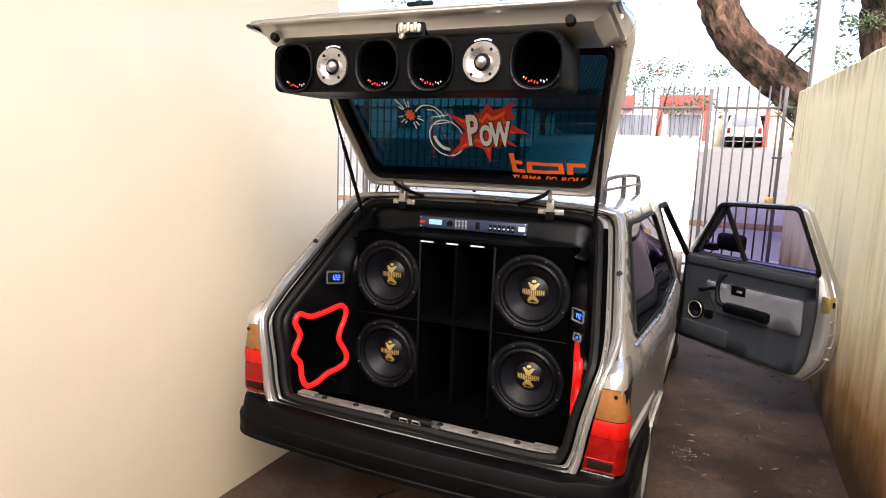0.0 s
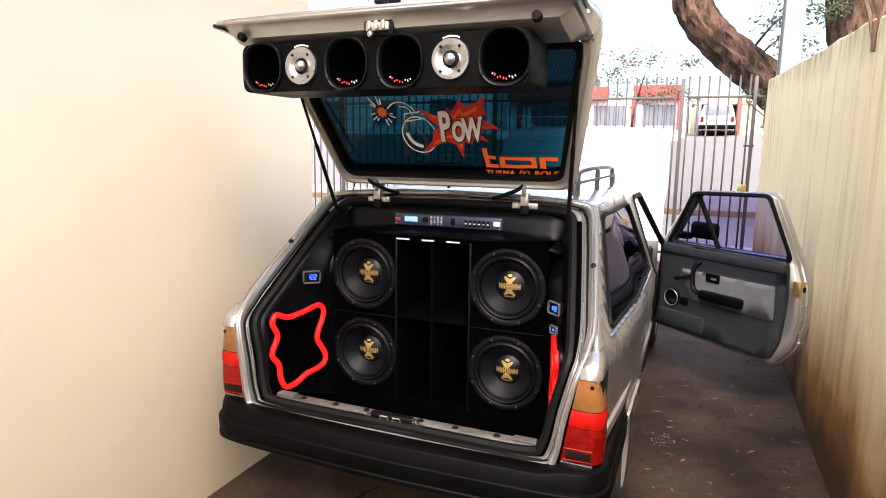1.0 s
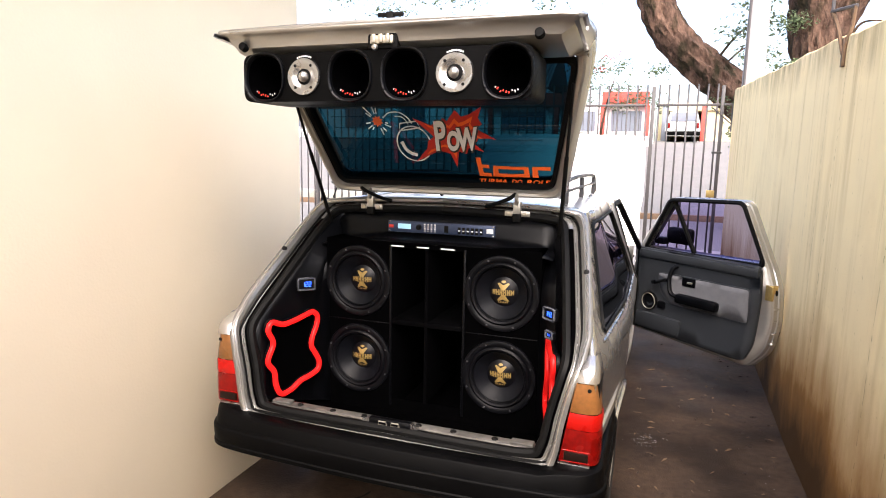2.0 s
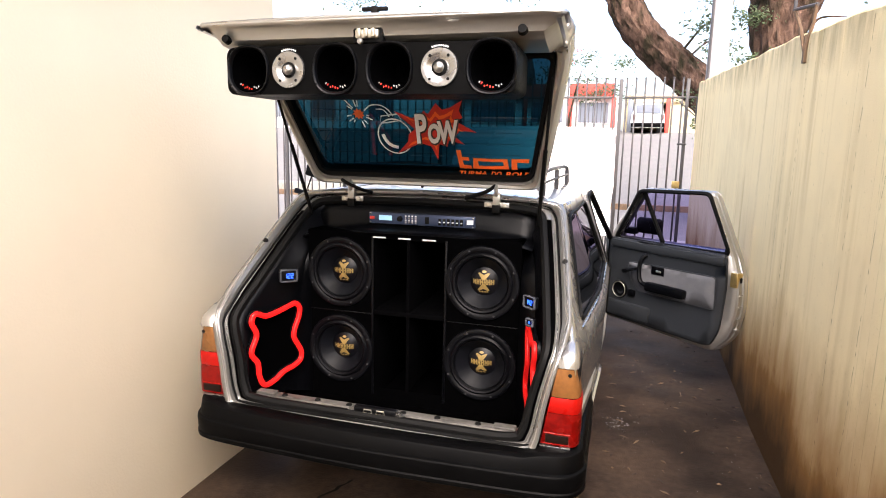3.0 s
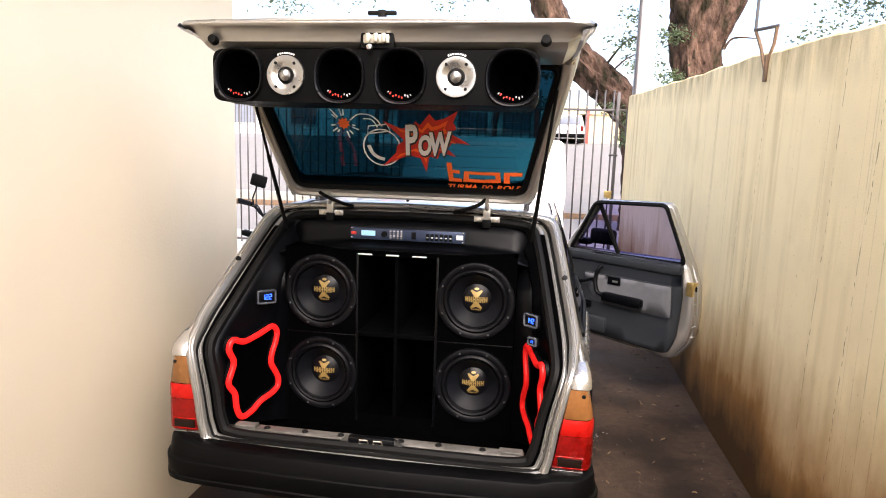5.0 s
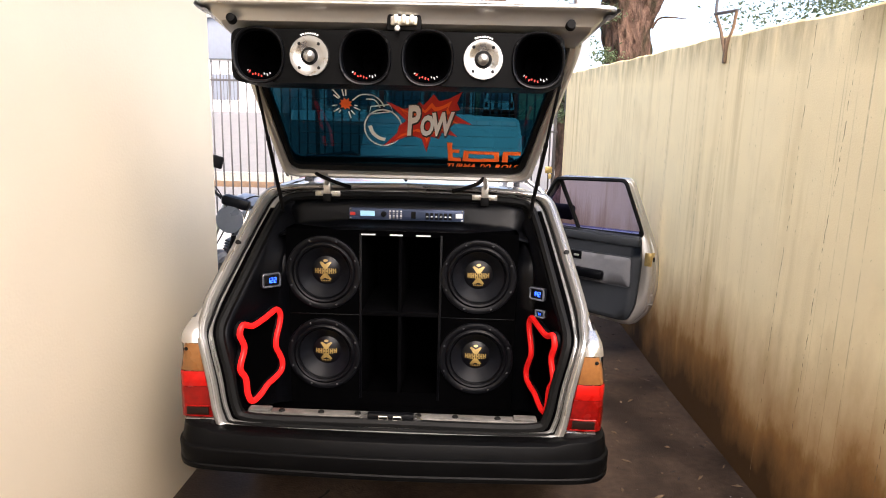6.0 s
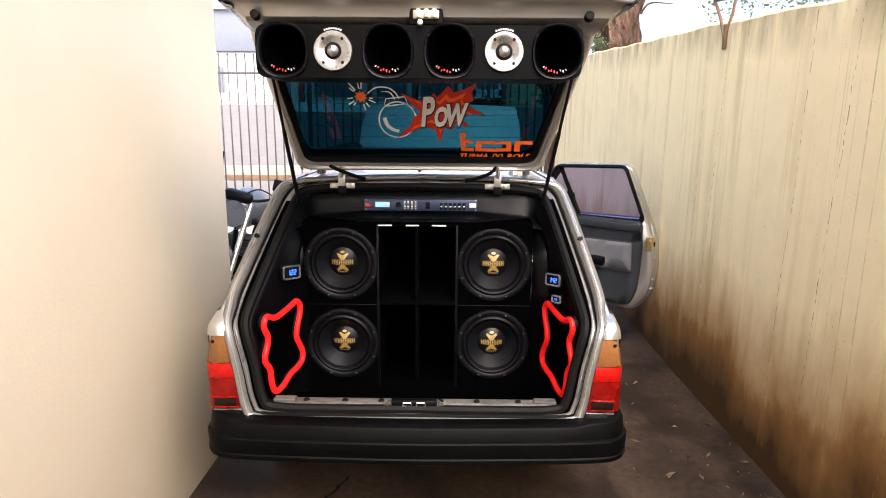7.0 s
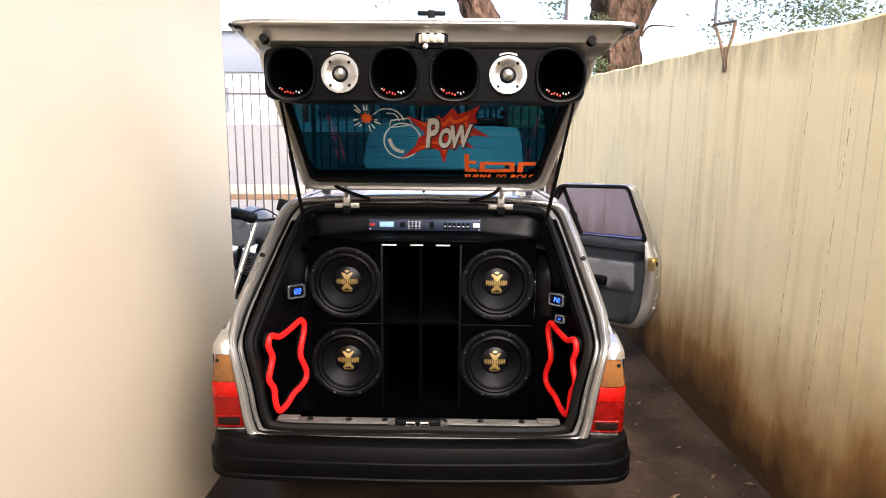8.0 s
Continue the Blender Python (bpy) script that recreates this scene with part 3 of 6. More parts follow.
def sill():
    bm = box((-0.55, 0.155, 0.632), (0.55, 0.205, 0.658), 0.008)
    plate = part("boot_sill", bm, M_SILL, car, "scuffed grey boot sill")
    for x in (-0.42, -0.27, -0.13, 0.10, 0.24, 0.40):
        part("rubber_plug", lathe([(0, 0.006), (0.010, 0.005), (0.013, 0.0)], Matrix.Translation((x, 0.176, 0.6585)), 12), M_RUBBER, plate)
    # lock striker: a black housing with two steel loops and bright pointed ends
    part("striker_cover", box((-0.088, 0.124, 0.652), (0.088, 0.152, 0.685), 0.009), M_VINYL, plate)
    for x in (-0.026, 0.026):
        part("striker", tube([(x - 0.019, 0.121, 0.662), (x - 0.014, 0.119, 0.677), (x + 0.014, 0.119, 0.677), (x + 0.019, 0.121, 0.662)], 0.0032, 8, True), M_CHROME, plate, "bright steel striker loop")
    for s in (-1, 1):
        bm = bmesh.new()
        tip = [bm.verts.new((s * x, y, z)) for y in (0.128, 0.146) for x, z in ((0.086, 0.656), (0.122, 0.658), (0.086, 0.682))]
        for f in ((0, 1, 2), (3, 5, 4), (0, 3, 4, 1), (1, 4, 5, 2), (2, 5, 3, 0)):
            bm.faces.new([tip[k] for k in f])
        bmesh.ops.recalc_face_normals(bm, faces=bm.faces)
        part("striker_tongue", bm, M_ALU, plate, "bright pointed end of the striker")
    for s in (-1, 1):
        # end bracket of the sill with its dark hole
        part("sill_bracket", box((min(s * 0.46, s * 0.545), 0.160, 0.656), (max(s * 0.46, s * 0.545), 0.196, 0.668), 0.004), M_SILL, plate)


sill()


def bumper():
    """Ribbed plastic bumper, wrapped round both corners to the wheel arches."""
    prof = [(0.00, 0.643), (0.044, 0.636), (0.056, 0.631), (0.060, 0.625), (0.070, 0.592), (0.071, 0.588), (0.082, 0.584), (0.085, 0.580), (0.086, 0.576), (0.083, 0.528), (0.081, 0.523), (0.086, 0.518), (0.085, 0.503), (0.078, 0.498), (0.02, 0.493)]
    path = [(-0.745, 0.72), (-0.745, 0.40), (-0.740, 0.20), (-0.712, 0.108), (-0.62, 0.080), (-0.25, 0.066), (0, 0.062), (0.25, 0.066), (0.64, 0.080), (0.734, 0.108), (0.760, 0.20), (0.765, 0.40), (0.765, 0.72)]
    pts = [Vector((p.x, p.y)) for p in smooth_path([(a, b, 0) for a, b in path], 6)]
    rows = []
    for k, p in enumerate(pts):
        a, b = pts[max(k - 1, 0)], pts[min(k + 1, len(pts) - 1)]
        d = (b - a).normalized()
        nrm = Vector((d.y, -d.x))
        side = min(1.0, max(0.0, (p.y - 0.05) / 0.15))
        rows.append([(p.x + nrm.x * q * (1 - 0.55 * side), p.y + nrm.y * q * (1 - 0.55 * side), z + 0.016 * min(1.0, max(0.0, (abs(p.x) - 0.612) / 0.035)) * min(1.0, max(0.0, (z - 0.589) / 0.02))) for q, z in prof])
    bm = loft(rows)
    bmesh.ops.recalc_face_normals(bm, faces=bm.faces)
    b = part("rear_bumper", bm, M_BUMPER, car, "dull black plastic bumper", 22)
    sol = b.modifiers.new("sheet", "SOLIDIFY")
    sol.thickness, sol.offset = 0.006, -1
    part("rear_valance", box((-0.62, 0.10, 0.52), (0.62, 0.13, 0.64), 0.01), M_RUBBER, car)


bumper()


def tail_light(s):
    """Wrap-round lamp in three bands with a moulded frame."""
    lamp = part("tail_light", loft([[(s * x, y, z) for x, y in ((0.685, 0.125), (0.765, 0.125), (0.765, 0.24))] for z in (0.662, 0.950)]), M_RUBBER, car, "tail lamp with amber, red and smoked bands")
    def lens(name, z0, z1, mat, bulge):
        rows = []
        for k in range(7):
            t = k / 6
            z = z0 + (z1 - z0) * t
            inner = 0.640 + (z - 0.66) * 0.165
            rim = bulge * (0.35 + 0.65 * math.sin(math.pi * min(max(t, 0.04), 0.96)) ** 0.4)
            outx = 0.772 - 0.022 * max(0.0, (z - 0.83) / 0.12)
            arc = [(inner, 0.115), (inner + 0.004, 0.100 - rim), (0.700, 0.096 - rim), (outx - 0.022, 0.098 - rim), (outx - 0.006, 0.106 - rim * 0.6), (outx + rim * 0.5, 0.128), (outx + rim * 0.5, 0.185), (outx - 0.004, 0.235)]
            rows.append([(s * x, y, z) for x, y in arc])
        bm = loft(rows)
        bmesh.ops.recalc_face_normals(bm, faces=bm.faces)
        return part(name, bm, mat, lamp)
    lens("amber_lens", 0.842, 0.945, M_AMBER, 0.010)
    lens("brake_lens", 0.783, 0.840, M_RED_CLEAR, 0.013)
    lens("red_lens", 0.664, 0.7815, M_RED, 0.013)
    xs = sorted((s * 0.662, s * 0.742))
    part("smoked_lens", box((xs[0], 0.0795, 0.676), (xs[1], 0.092, 0.705), 0.002), M_SMOKE, lamp)
    for z in (0.671, 0.710):
        part("lens_rib", tube([(s * 0.655, 0.0835, z), (s * 0.746, 0.0855, z)], 0.0016, 6), M_RED_CLEAR, lamp)
    part("lens_screw", lathe([(0, 0.004), (0.006, 0.003), (0.007, 0)], Matrix.Translation((s * 0.735, 0.088, 0.925)) @ Matrix.Rotation(radians(90), 4, "X"), 10), M_RUBBER, lamp)
    part("lamp_trim", box((min(s * 0.642, s * 0.748), 0.084, 0.655), (max(s * 0.642, s * 0.748), 0.11, 0.661), 0.002), M_ALU, lamp)


tail_light(1)
tail_light(-1)
for s in (-1, 1):
    # painted corner that caps the lamp and runs out into the pillar
    steps = ((0.947, ((0.686, 0.100), (0.700, 0.090), (0.746, 0.091), (0.761, 0.105), (0.765, 0.140), (0.764, 0.250))),
             (0.966, ((0.692, 0.102), (0.706, 0.093), (0.745, 0.094), (0.759, 0.108), (0.763, 0.142), (0.762, 0.250))),
             (0.985, ((0.698, 0.112), (0.708, 0.103), (0.744, 0.104), (0.756, 0.117), (0.760, 0.150), (0.759, 0.250))),
             (1.002, ((0.704, 0.138), (0.712, 0.130), (0.742, 0.131), (0.750, 0.142), (0.753, 0.165), (0.754, 0.250))),
             (1.020, ((0.708, 0.172), (0.716, 0.167), (0.739, 0.168), (0.744, 0.175), (0.746, 0.190), (0.747, 0.250))))
    cap = loft([[(s * x, y, z) for x, y in ring] for z, ring in steps])
    bmesh.ops.recalc_face_normals(cap, faces=cap.faces)
    part("quarter_corner", cap, M_SILVER, car, "", 60)


def roof_rail(s):
    rail = part("roof_rail", tube(smooth_path([(s * 0.50, 0.92, 1.475), (s * 0.50, 0.97, 1.560), (s * 0.50, 1.3, 1.582), (s * 0.50, 1.9, 1.582), (s * 0.50, 2.28, 1.560), (s * 0.50, 2.36, 1.460)], 5), 0.011, 8), M_RAIL, car, "dark grey roof rail with three feet")
    part("lower_bar", tube([(s * 0.505, 0.95, 1.528), (s * 0.505, 2.30, 1.524)], 0.008, 8), M_RAIL, rail)
    for y in (1.0, 1.62, 2.26):
        part("rail_foot", box((s * 0.50 - 0.012, y - 0.02, roof_z(0.5, y) - 0.004), (s * 0.50 + 0.012, y + 0.02, 1.574), 0.005), M_RAIL, rail)


roof_rail(1)
roof_rail(-1)


# ---- tailgate ----
def lid_point(t, x, w=0.0):
    """A place on the raised tailgate: t metres from the hinge along its inner face, x across, w inwards (down) from it."""
    bend = 0.66
    ang = radians(126)
    d0, n0 = Vector((0, math.cos(ang), math.sin(ang))), Vector((0, -math.sin(ang), math.cos(ang)))
    base = Vector((0, 0.712, 1.505))
    if t <= bend:
        p = base + d0 * t + n0 * w
    else:
        a2 = radians(176)
        d1, n1 = Vector((0, math.cos(a2), math.sin(a2))), Vector((0, -math.sin(a2), math.cos(a2)))
        p = base + d0 * bend + d1 * (t - bend) + (n0 * 0.3 + n1 * 0.7) * w
    drift = -0.008 + 0.064 * (0.72 - p.y) / 0.8
    return Vector((x + drift, p.y, p.z))


LID_LEN = 1.08


def lid_half(t):
    """Half the tailgate's width along its length."""
    return 0.548 + 0.096 * min(1.0, t / 0.62) - 0.018 * max(0.0, (t - 0.72) / 0.36)


def tailgate():
    def outline(inset_side, t0, t1):
        left = [(-(lid_half(t0 + (t1 - t0) * k / 8) - inset_side), t0 + (t1 - t0) * k / 8) for k in range(9)]
        return [(-x, t) for x, t in left] + left[::-1]
    out = rounded(outline(0.0, 0.0, LID_LEN), 0.05)
    hole = rounded([(0.502, 0.054), (0.590, 0.64), (-0.590, 0.64), (-0.502, 0.054)], 0.05)
    bm = skin(out, [hole], lambda x, t: lid_point(t, x, -0.082 - 0.010 * (1 - (x / 0.6) ** 2) + 0.070 * min(1.0, max(0.0, (t - 0.70) / 0.3))), 0.06)
    gate = part("tailgate", bm, M_SILVER, car, "raised silver tailgate with tinted glass", 50)
    sol = gate.modifiers.new("sheet", "SOLIDIFY")
    sol.thickness, sol.offset = 0.012, 0
    # side wall from the outer skin in to the rib
    rows = []
    for k in range(25):
        t = 0.01 + (LID_LEN - 0.02) * k / 24
        lift = 0.070 * min(1.0, max(0.0, (t - 0.70) / 0.3))
        rows.append([(t, lid_half(t) + a, w + lift * b) for a, w, b in ((-0.002, -0.084, 1.0), (0.003, -0.076, 1.0), (0.003, -0.056, 0.8), (-0.004, -0.034, 0.55), (-0.012, -0.018, 0.3), (-0.020, 0.004, 0.1), (-0.034, 0.010, 0.0))])
    for s in (-1, 1):
        wall = loft([[lid_point(t, s * x, w) for t, x, w in row] for row in rows])
        bmesh.ops.recalc_face_normals(wall, faces=wall.faces)
        part("side_flange", wall, M_SILVER, gate, "", 30)
    # inner frame: a raised hollow rib all round the glass
    mid = rounded([(0.517, 0.026), (0.605, 0.60), (0.605, 0.68), (-0.605, 0.68), (-0.605, 0.60), (-0.517, 0.026)], 0.05)
    loop = dense(mid, 0.04)
    c = (0, 0.36)
    rows = []
    for x, t in loop:
        v = Vector((x - c[0], t - c[1]))
        rows.append([lid_point(t + v.y * a * 0.9, x + v.x * a * 0.6, w) for a, w in ((0.085, -0.03), (0.07, 0.0), (0.03, 0.016), (0.0, 0.018), (-0.03, 0.010), (-0.045, 0.010), (-0.06, -0.002), (-0.075, -0.022))])
    ob = loft(rows, closed=True)
    bmesh.ops.recalc_face_normals(ob, faces=ob.faces)
    part("inner_frame", ob, M_SILVER_IN, gate, "", 40)
    seal = [lid_point(t, x, -0.012) for x, t in dense(rounded([(0.498, 0.058), (0.584, 0.634), (-0.584, 0.634), (-0.498, 0.058)], 0.05), 0.04)]
    part("glass_seal", tube(seal, 0.017, 6, True), M_RUBBER, gate)
    part("rear_glass", skin(rounded([(0.502, 0.054), (0.590, 0.64), (-0.590, 0.64), (-0.502, 0.054)], 0.05), [], lambda x, t: lid_point(t, x, -0.02), 0.12), M_TINT, gate, "dark teal tinted rear glass")
    for k in range(9):
        t = 0.12 + 0.055 * k
        part("heater_wire", tube([lid_point(t, -0.44 - 0.05 * t, -0.0185), lid_point(t, 0.44 + 0.05 * t, -0.0185)], 0.0011, 4), M_RUBBER, gate)
    # lower panel's inner tray: flat pan with a step, stops and lock
    pan = loft([[lid_point(t, x * lid_half(t), -0.006 + (w + 0.006) * min(1.0, (0.965 - abs(x)) / 0.08)) for x in (-0.965, -0.935, -0.885, -0.6, -0.2, 0.2, 0.6, 0.885, 0.935, 0.965)] for t, w in ((0.68, 0.010), (0.74, 0.036), (0.80, 0.050), (0.95, 0.050), (1.0, 0.048), (1.022, 0.036), (1.040, 0.008), (1.06, -0.006), (LID_LEN, -0.012))])
    bmesh.ops.recalc_face_normals(pan, faces=pan.faces)
    pan_ob = part("inner_panel", pan, M_SILVER_IN, gate, "", 30)
    sol = pan_ob.modifiers.new("sheet", "SOLIDIFY")
    sol.thickness, sol.offset = 0.006, 0
    for x in (-0.525, 0.495):
        part("rubber_stop", lathe([(0, 0.022), (0.013, 0.020), (0.016, 0.0)], Matrix.Translation(lid_point(1.022, x, 0.036)) @ Matrix.Rotation(radians(80), 4, "X"), 14), M_RUBBER, gate)
    lock_m = Matrix.Translation(lid_point(1.005, 0.0, 0.030))
    bm = box((-0.052, -0.03, -0.028), (0.052, 0.02, 0.024), 0.006)
    bmesh.ops.transform(bm, matrix=lock_m, verts=bm.verts)
    part("lock_housing", bm, M_RUBBER, gate)
    bm = box((-0.04, -0.040, -0.014), (0.04, -0.026, 0.012), 0.004)
    for dx in (-0.024, 0.0, 0.024):
        box((dx - 0.007, -0.050, -0.012), (dx + 0.007, -0.038, 0.014), 0.003, bm)
    bmesh.ops.transform(bm, matrix=lock_m, verts=bm.verts)
    part("lock_mechanism", bm, M_CHROME, gate, "worn zinc lock")
    part("lock_knob", lathe([(0, 0.012), (0.008, 0.010), (0.010, 0)], lock_m @ Matrix.Translation((-0.018, -0.045, -0.026)) @ Matrix.Rotation(radians(90), 4, "X"), 12), M_ALU, gate)
    # wiper pivot stands on the outside
    bm = box((-0.012, -0.012, 0.0), (0.012, 0.012, 0.06), 0.004)
    box((-0.045, -0.008, 0.045), (0.045, 0.008, 0.058), 0.004, bm)
    bmesh.ops.transform(bm, matrix=Matrix.Translation(lid_point(0.98, 0.0, -0.015)), verts=bm.verts)
    part("badge_bracket", bm, M_RUBBER, gate)
    part("centre_stud", lathe([(0, 0.008), (0.007, 0.006), (0.008, 0)], Matrix.Translation(lid_point(0.012, 0.0, 0.012)) @ Matrix.Rotation(radians(60), 4, "X"), 10), M_RUBBER, gate)
    for x in (-0.345, 0.345):
        hx = x - 0.005
        hinge = part("hinge", box((hx - 0.016, 0.672, 1.440), (hx + 0.016, 0.715, 1.492), 0.004), M_SILVER_IN, gate)
        part("hinge_leaf", box((hx - 0.055, 0.688, 1.428), (hx + 0.055, 0.698, 1.452), 0.003), M_SILVER_IN, hinge)
        part("hinge_arm", tube(smooth_path([(hx, 0.690, 1.470), (hx, 0.668, 1.500), lid_point(0.03, hx, 0.0)], 4), 0.010, 6), M_SILVER_IN, hinge)
        for dx in (-0.035, 0.035):
            part("hinge_bolt", lathe([(0, 0.008), (0.008, 0.007), (0.009, 0)], Matrix.Translation((hx + dx, 0.687, 1.440)) @ Matrix.Rotation(radians(90), 4, "X"), 8), M_CHROME, hinge)
        part("hinge_pad", box((hx - 0.018, 0.670, 1.405), (hx + 0.018, 0.692, 1.440), 0.004), M_RUBBER, hinge)
    # rubber hoses for the wires to the glass
    part("wire_hose", tube(smooth_path([lid_point(0.03, -0.40, 0.0), (-0.37, 0.665, 1.515), (-0.30, 0.655, 1.490), (-0.25, 0.690, 1.470)], 5), 0.009, 6), M_RUBBER, gate)
    part("wire_hose", tube(smooth_path([lid_point(0.03, 0.34, 0.0), (0.31, 0.660, 1.505), (0.25, 0.655, 1.480), (0.20, 0.690, 1.465)], 5), 0.009, 6), M_RUBBER, gate)
    for s in (-1, 1):
        low, high = Vector((s * 0.532, 0.635, 1.365)), lid_point(0.56, s * 0.575, 0.03)
        strut = part("gas_strut", tube([low, low.lerp(high, 0.55)], 0.0085, 8), M_RUBBER, gate, "black gas strut")
        part("strut_rod", tube([low.lerp(high, 0.55), high], 0.006, 8), M_RUBBER, strut)
    return gate


TAILGATE = tailgate()


# ---- in the boot ----
def facing(x, y, z, tilt=0.0, turn=0.0):
    """Local z towards the car's tail, local x to the right, local y up."""
    return Matrix.Translation((x, y, z)) @ Matrix.Rotation(radians(turn), 4, "Z") @ Matrix.Rotation(radians(90 + tilt), 4, "X")


def subwoofer_cabinet():
    cab = thing("subwoofer_cabinet", "black carpeted subwoofer cabinet with four woofers and slot ports", "speaker")
    x0, x1, z0, z1, y0 = -0.495, 0.483, 0.515, 1.305, 0.53
    holes = []
    for cx in (-0.335, 0.321):
        for cz in (1.12, 0.76):
            holes.append([(cx + 0.138 * math.cos(a), cz + 0.138 * math.sin(a)) for a in [math.tau * k / 32 for k in range(32)]])
    for a, b in ((-0.170, -0.018), (-0.002, 0.153)):
        for c, d in ((0.592, 0.938), (0.960, 1.282)):
            holes.append([(a, c), (b, c), (b, d), (a, d)])
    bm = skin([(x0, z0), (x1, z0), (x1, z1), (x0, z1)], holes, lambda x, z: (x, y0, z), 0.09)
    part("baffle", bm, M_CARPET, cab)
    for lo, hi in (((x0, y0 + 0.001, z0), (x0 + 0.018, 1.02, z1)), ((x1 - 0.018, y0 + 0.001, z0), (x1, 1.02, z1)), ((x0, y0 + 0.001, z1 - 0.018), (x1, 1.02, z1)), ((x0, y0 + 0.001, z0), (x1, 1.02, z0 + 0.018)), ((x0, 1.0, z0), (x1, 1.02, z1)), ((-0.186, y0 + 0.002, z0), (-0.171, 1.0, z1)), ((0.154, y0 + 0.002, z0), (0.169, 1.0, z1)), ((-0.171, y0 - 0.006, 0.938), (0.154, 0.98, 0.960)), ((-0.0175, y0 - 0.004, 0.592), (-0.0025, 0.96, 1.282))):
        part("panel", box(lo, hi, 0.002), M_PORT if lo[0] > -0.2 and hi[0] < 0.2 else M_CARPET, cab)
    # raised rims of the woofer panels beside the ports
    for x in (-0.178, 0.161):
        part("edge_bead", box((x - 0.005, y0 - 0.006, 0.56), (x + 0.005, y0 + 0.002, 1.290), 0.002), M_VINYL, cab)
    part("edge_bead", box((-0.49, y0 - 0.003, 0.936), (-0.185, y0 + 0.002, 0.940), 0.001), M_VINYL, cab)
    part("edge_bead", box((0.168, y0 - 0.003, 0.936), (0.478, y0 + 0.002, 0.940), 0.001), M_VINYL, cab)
    for a, b in ((-0.175, -0.115), (-0.055, 0.0), (0.055, 0.115)):
        part("edge_strip", box((a, y0 - 0.010, 1.287), (b, y0 - 0.003, 1.2925), 0.0015), M_STICK_WHITE, cab, "bright bare edge strip")
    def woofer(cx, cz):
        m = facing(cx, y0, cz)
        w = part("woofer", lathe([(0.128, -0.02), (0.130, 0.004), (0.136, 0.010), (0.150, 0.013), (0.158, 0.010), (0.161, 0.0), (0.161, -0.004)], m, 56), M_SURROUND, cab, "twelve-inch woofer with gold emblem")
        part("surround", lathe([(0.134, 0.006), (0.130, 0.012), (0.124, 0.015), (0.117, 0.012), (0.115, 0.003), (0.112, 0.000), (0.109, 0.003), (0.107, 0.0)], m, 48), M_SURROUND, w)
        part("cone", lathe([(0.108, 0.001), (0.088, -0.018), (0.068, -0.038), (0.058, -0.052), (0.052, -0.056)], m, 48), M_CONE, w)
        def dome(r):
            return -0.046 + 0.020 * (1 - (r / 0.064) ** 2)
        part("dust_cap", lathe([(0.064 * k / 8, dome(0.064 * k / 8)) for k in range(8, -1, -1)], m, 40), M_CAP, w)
        for k in range(8):
            a = math.tau * (k + 0.5) / 8
            part("bolt", lathe([(0, 0.004), (0.004, 0.0035), (0.0048, 0.0)], m @ Matrix.Translation((0.147 * math.cos(a), 0.147 * math.sin(a), 0.012)), 8), M_RAIL, w)
        # emblem: a cross behind a row of plain blocks, a small crest above and a bar below
        bm = bmesh.new()
        def patch(poly):
            skin(poly, [], lambda x, y: m @ Vector((x, y, dome(math.hypot(x, y)) + 0.0012)), 0.02, 0.0, bm)
        for a in (90, 270):
            c, s_ = math.cos(radians(a)), math.sin(radians(a))
            patch([(c * u - s_ * v, s_ * u + c * v) for u, v in ((0.010, -0.007), (0.036, -0.026), (0.040, -0.019), (0.030, 0.0), (0.040, 0.019), (0.036, 0.026), (0.010, 0.007))])
        for k in range(6):
            x = -0.0465 + k * 0.0158
            h = 0.0115 - 0.0012 * abs(k - 2.5) + 0.002
            patch([(x, -h), (x + 0.0045, -h), (x + 0.0045, -0.002), (x + 0.0085, -0.002), (x + 0.0085, -h), (x + 0.0130, -h), (x + 0.0130, h), (x + 0.0085, h), (x + 0.0085, 0.003), (x + 0.0045, 0.003), (x + 0.0045, h), (x, h)])
        patch([(0.010 * math.cos(t), 0.044 + 0.0055 * math.sin(t)) for t in [math.tau * k / 12 for k in range(12)]])
        for k in range(6):
            patch([(-0.021 + k * 0.0072, -0.047), (-0.016 + k * 0.0072, -0.047), (-0.016 + k * 0.0072, -0.040), (-0.021 + k * 0.0072, -0.040)])
        tagged(part("emblem", bm, M_GOLD, w, "gold printed emblem"), kind="stuff")
    for cx in (-0.335, 0.321):
        for cz in (1.12, 0.76):
            woofer(cx, cz)
    return cab


subwoofer_cabinet()


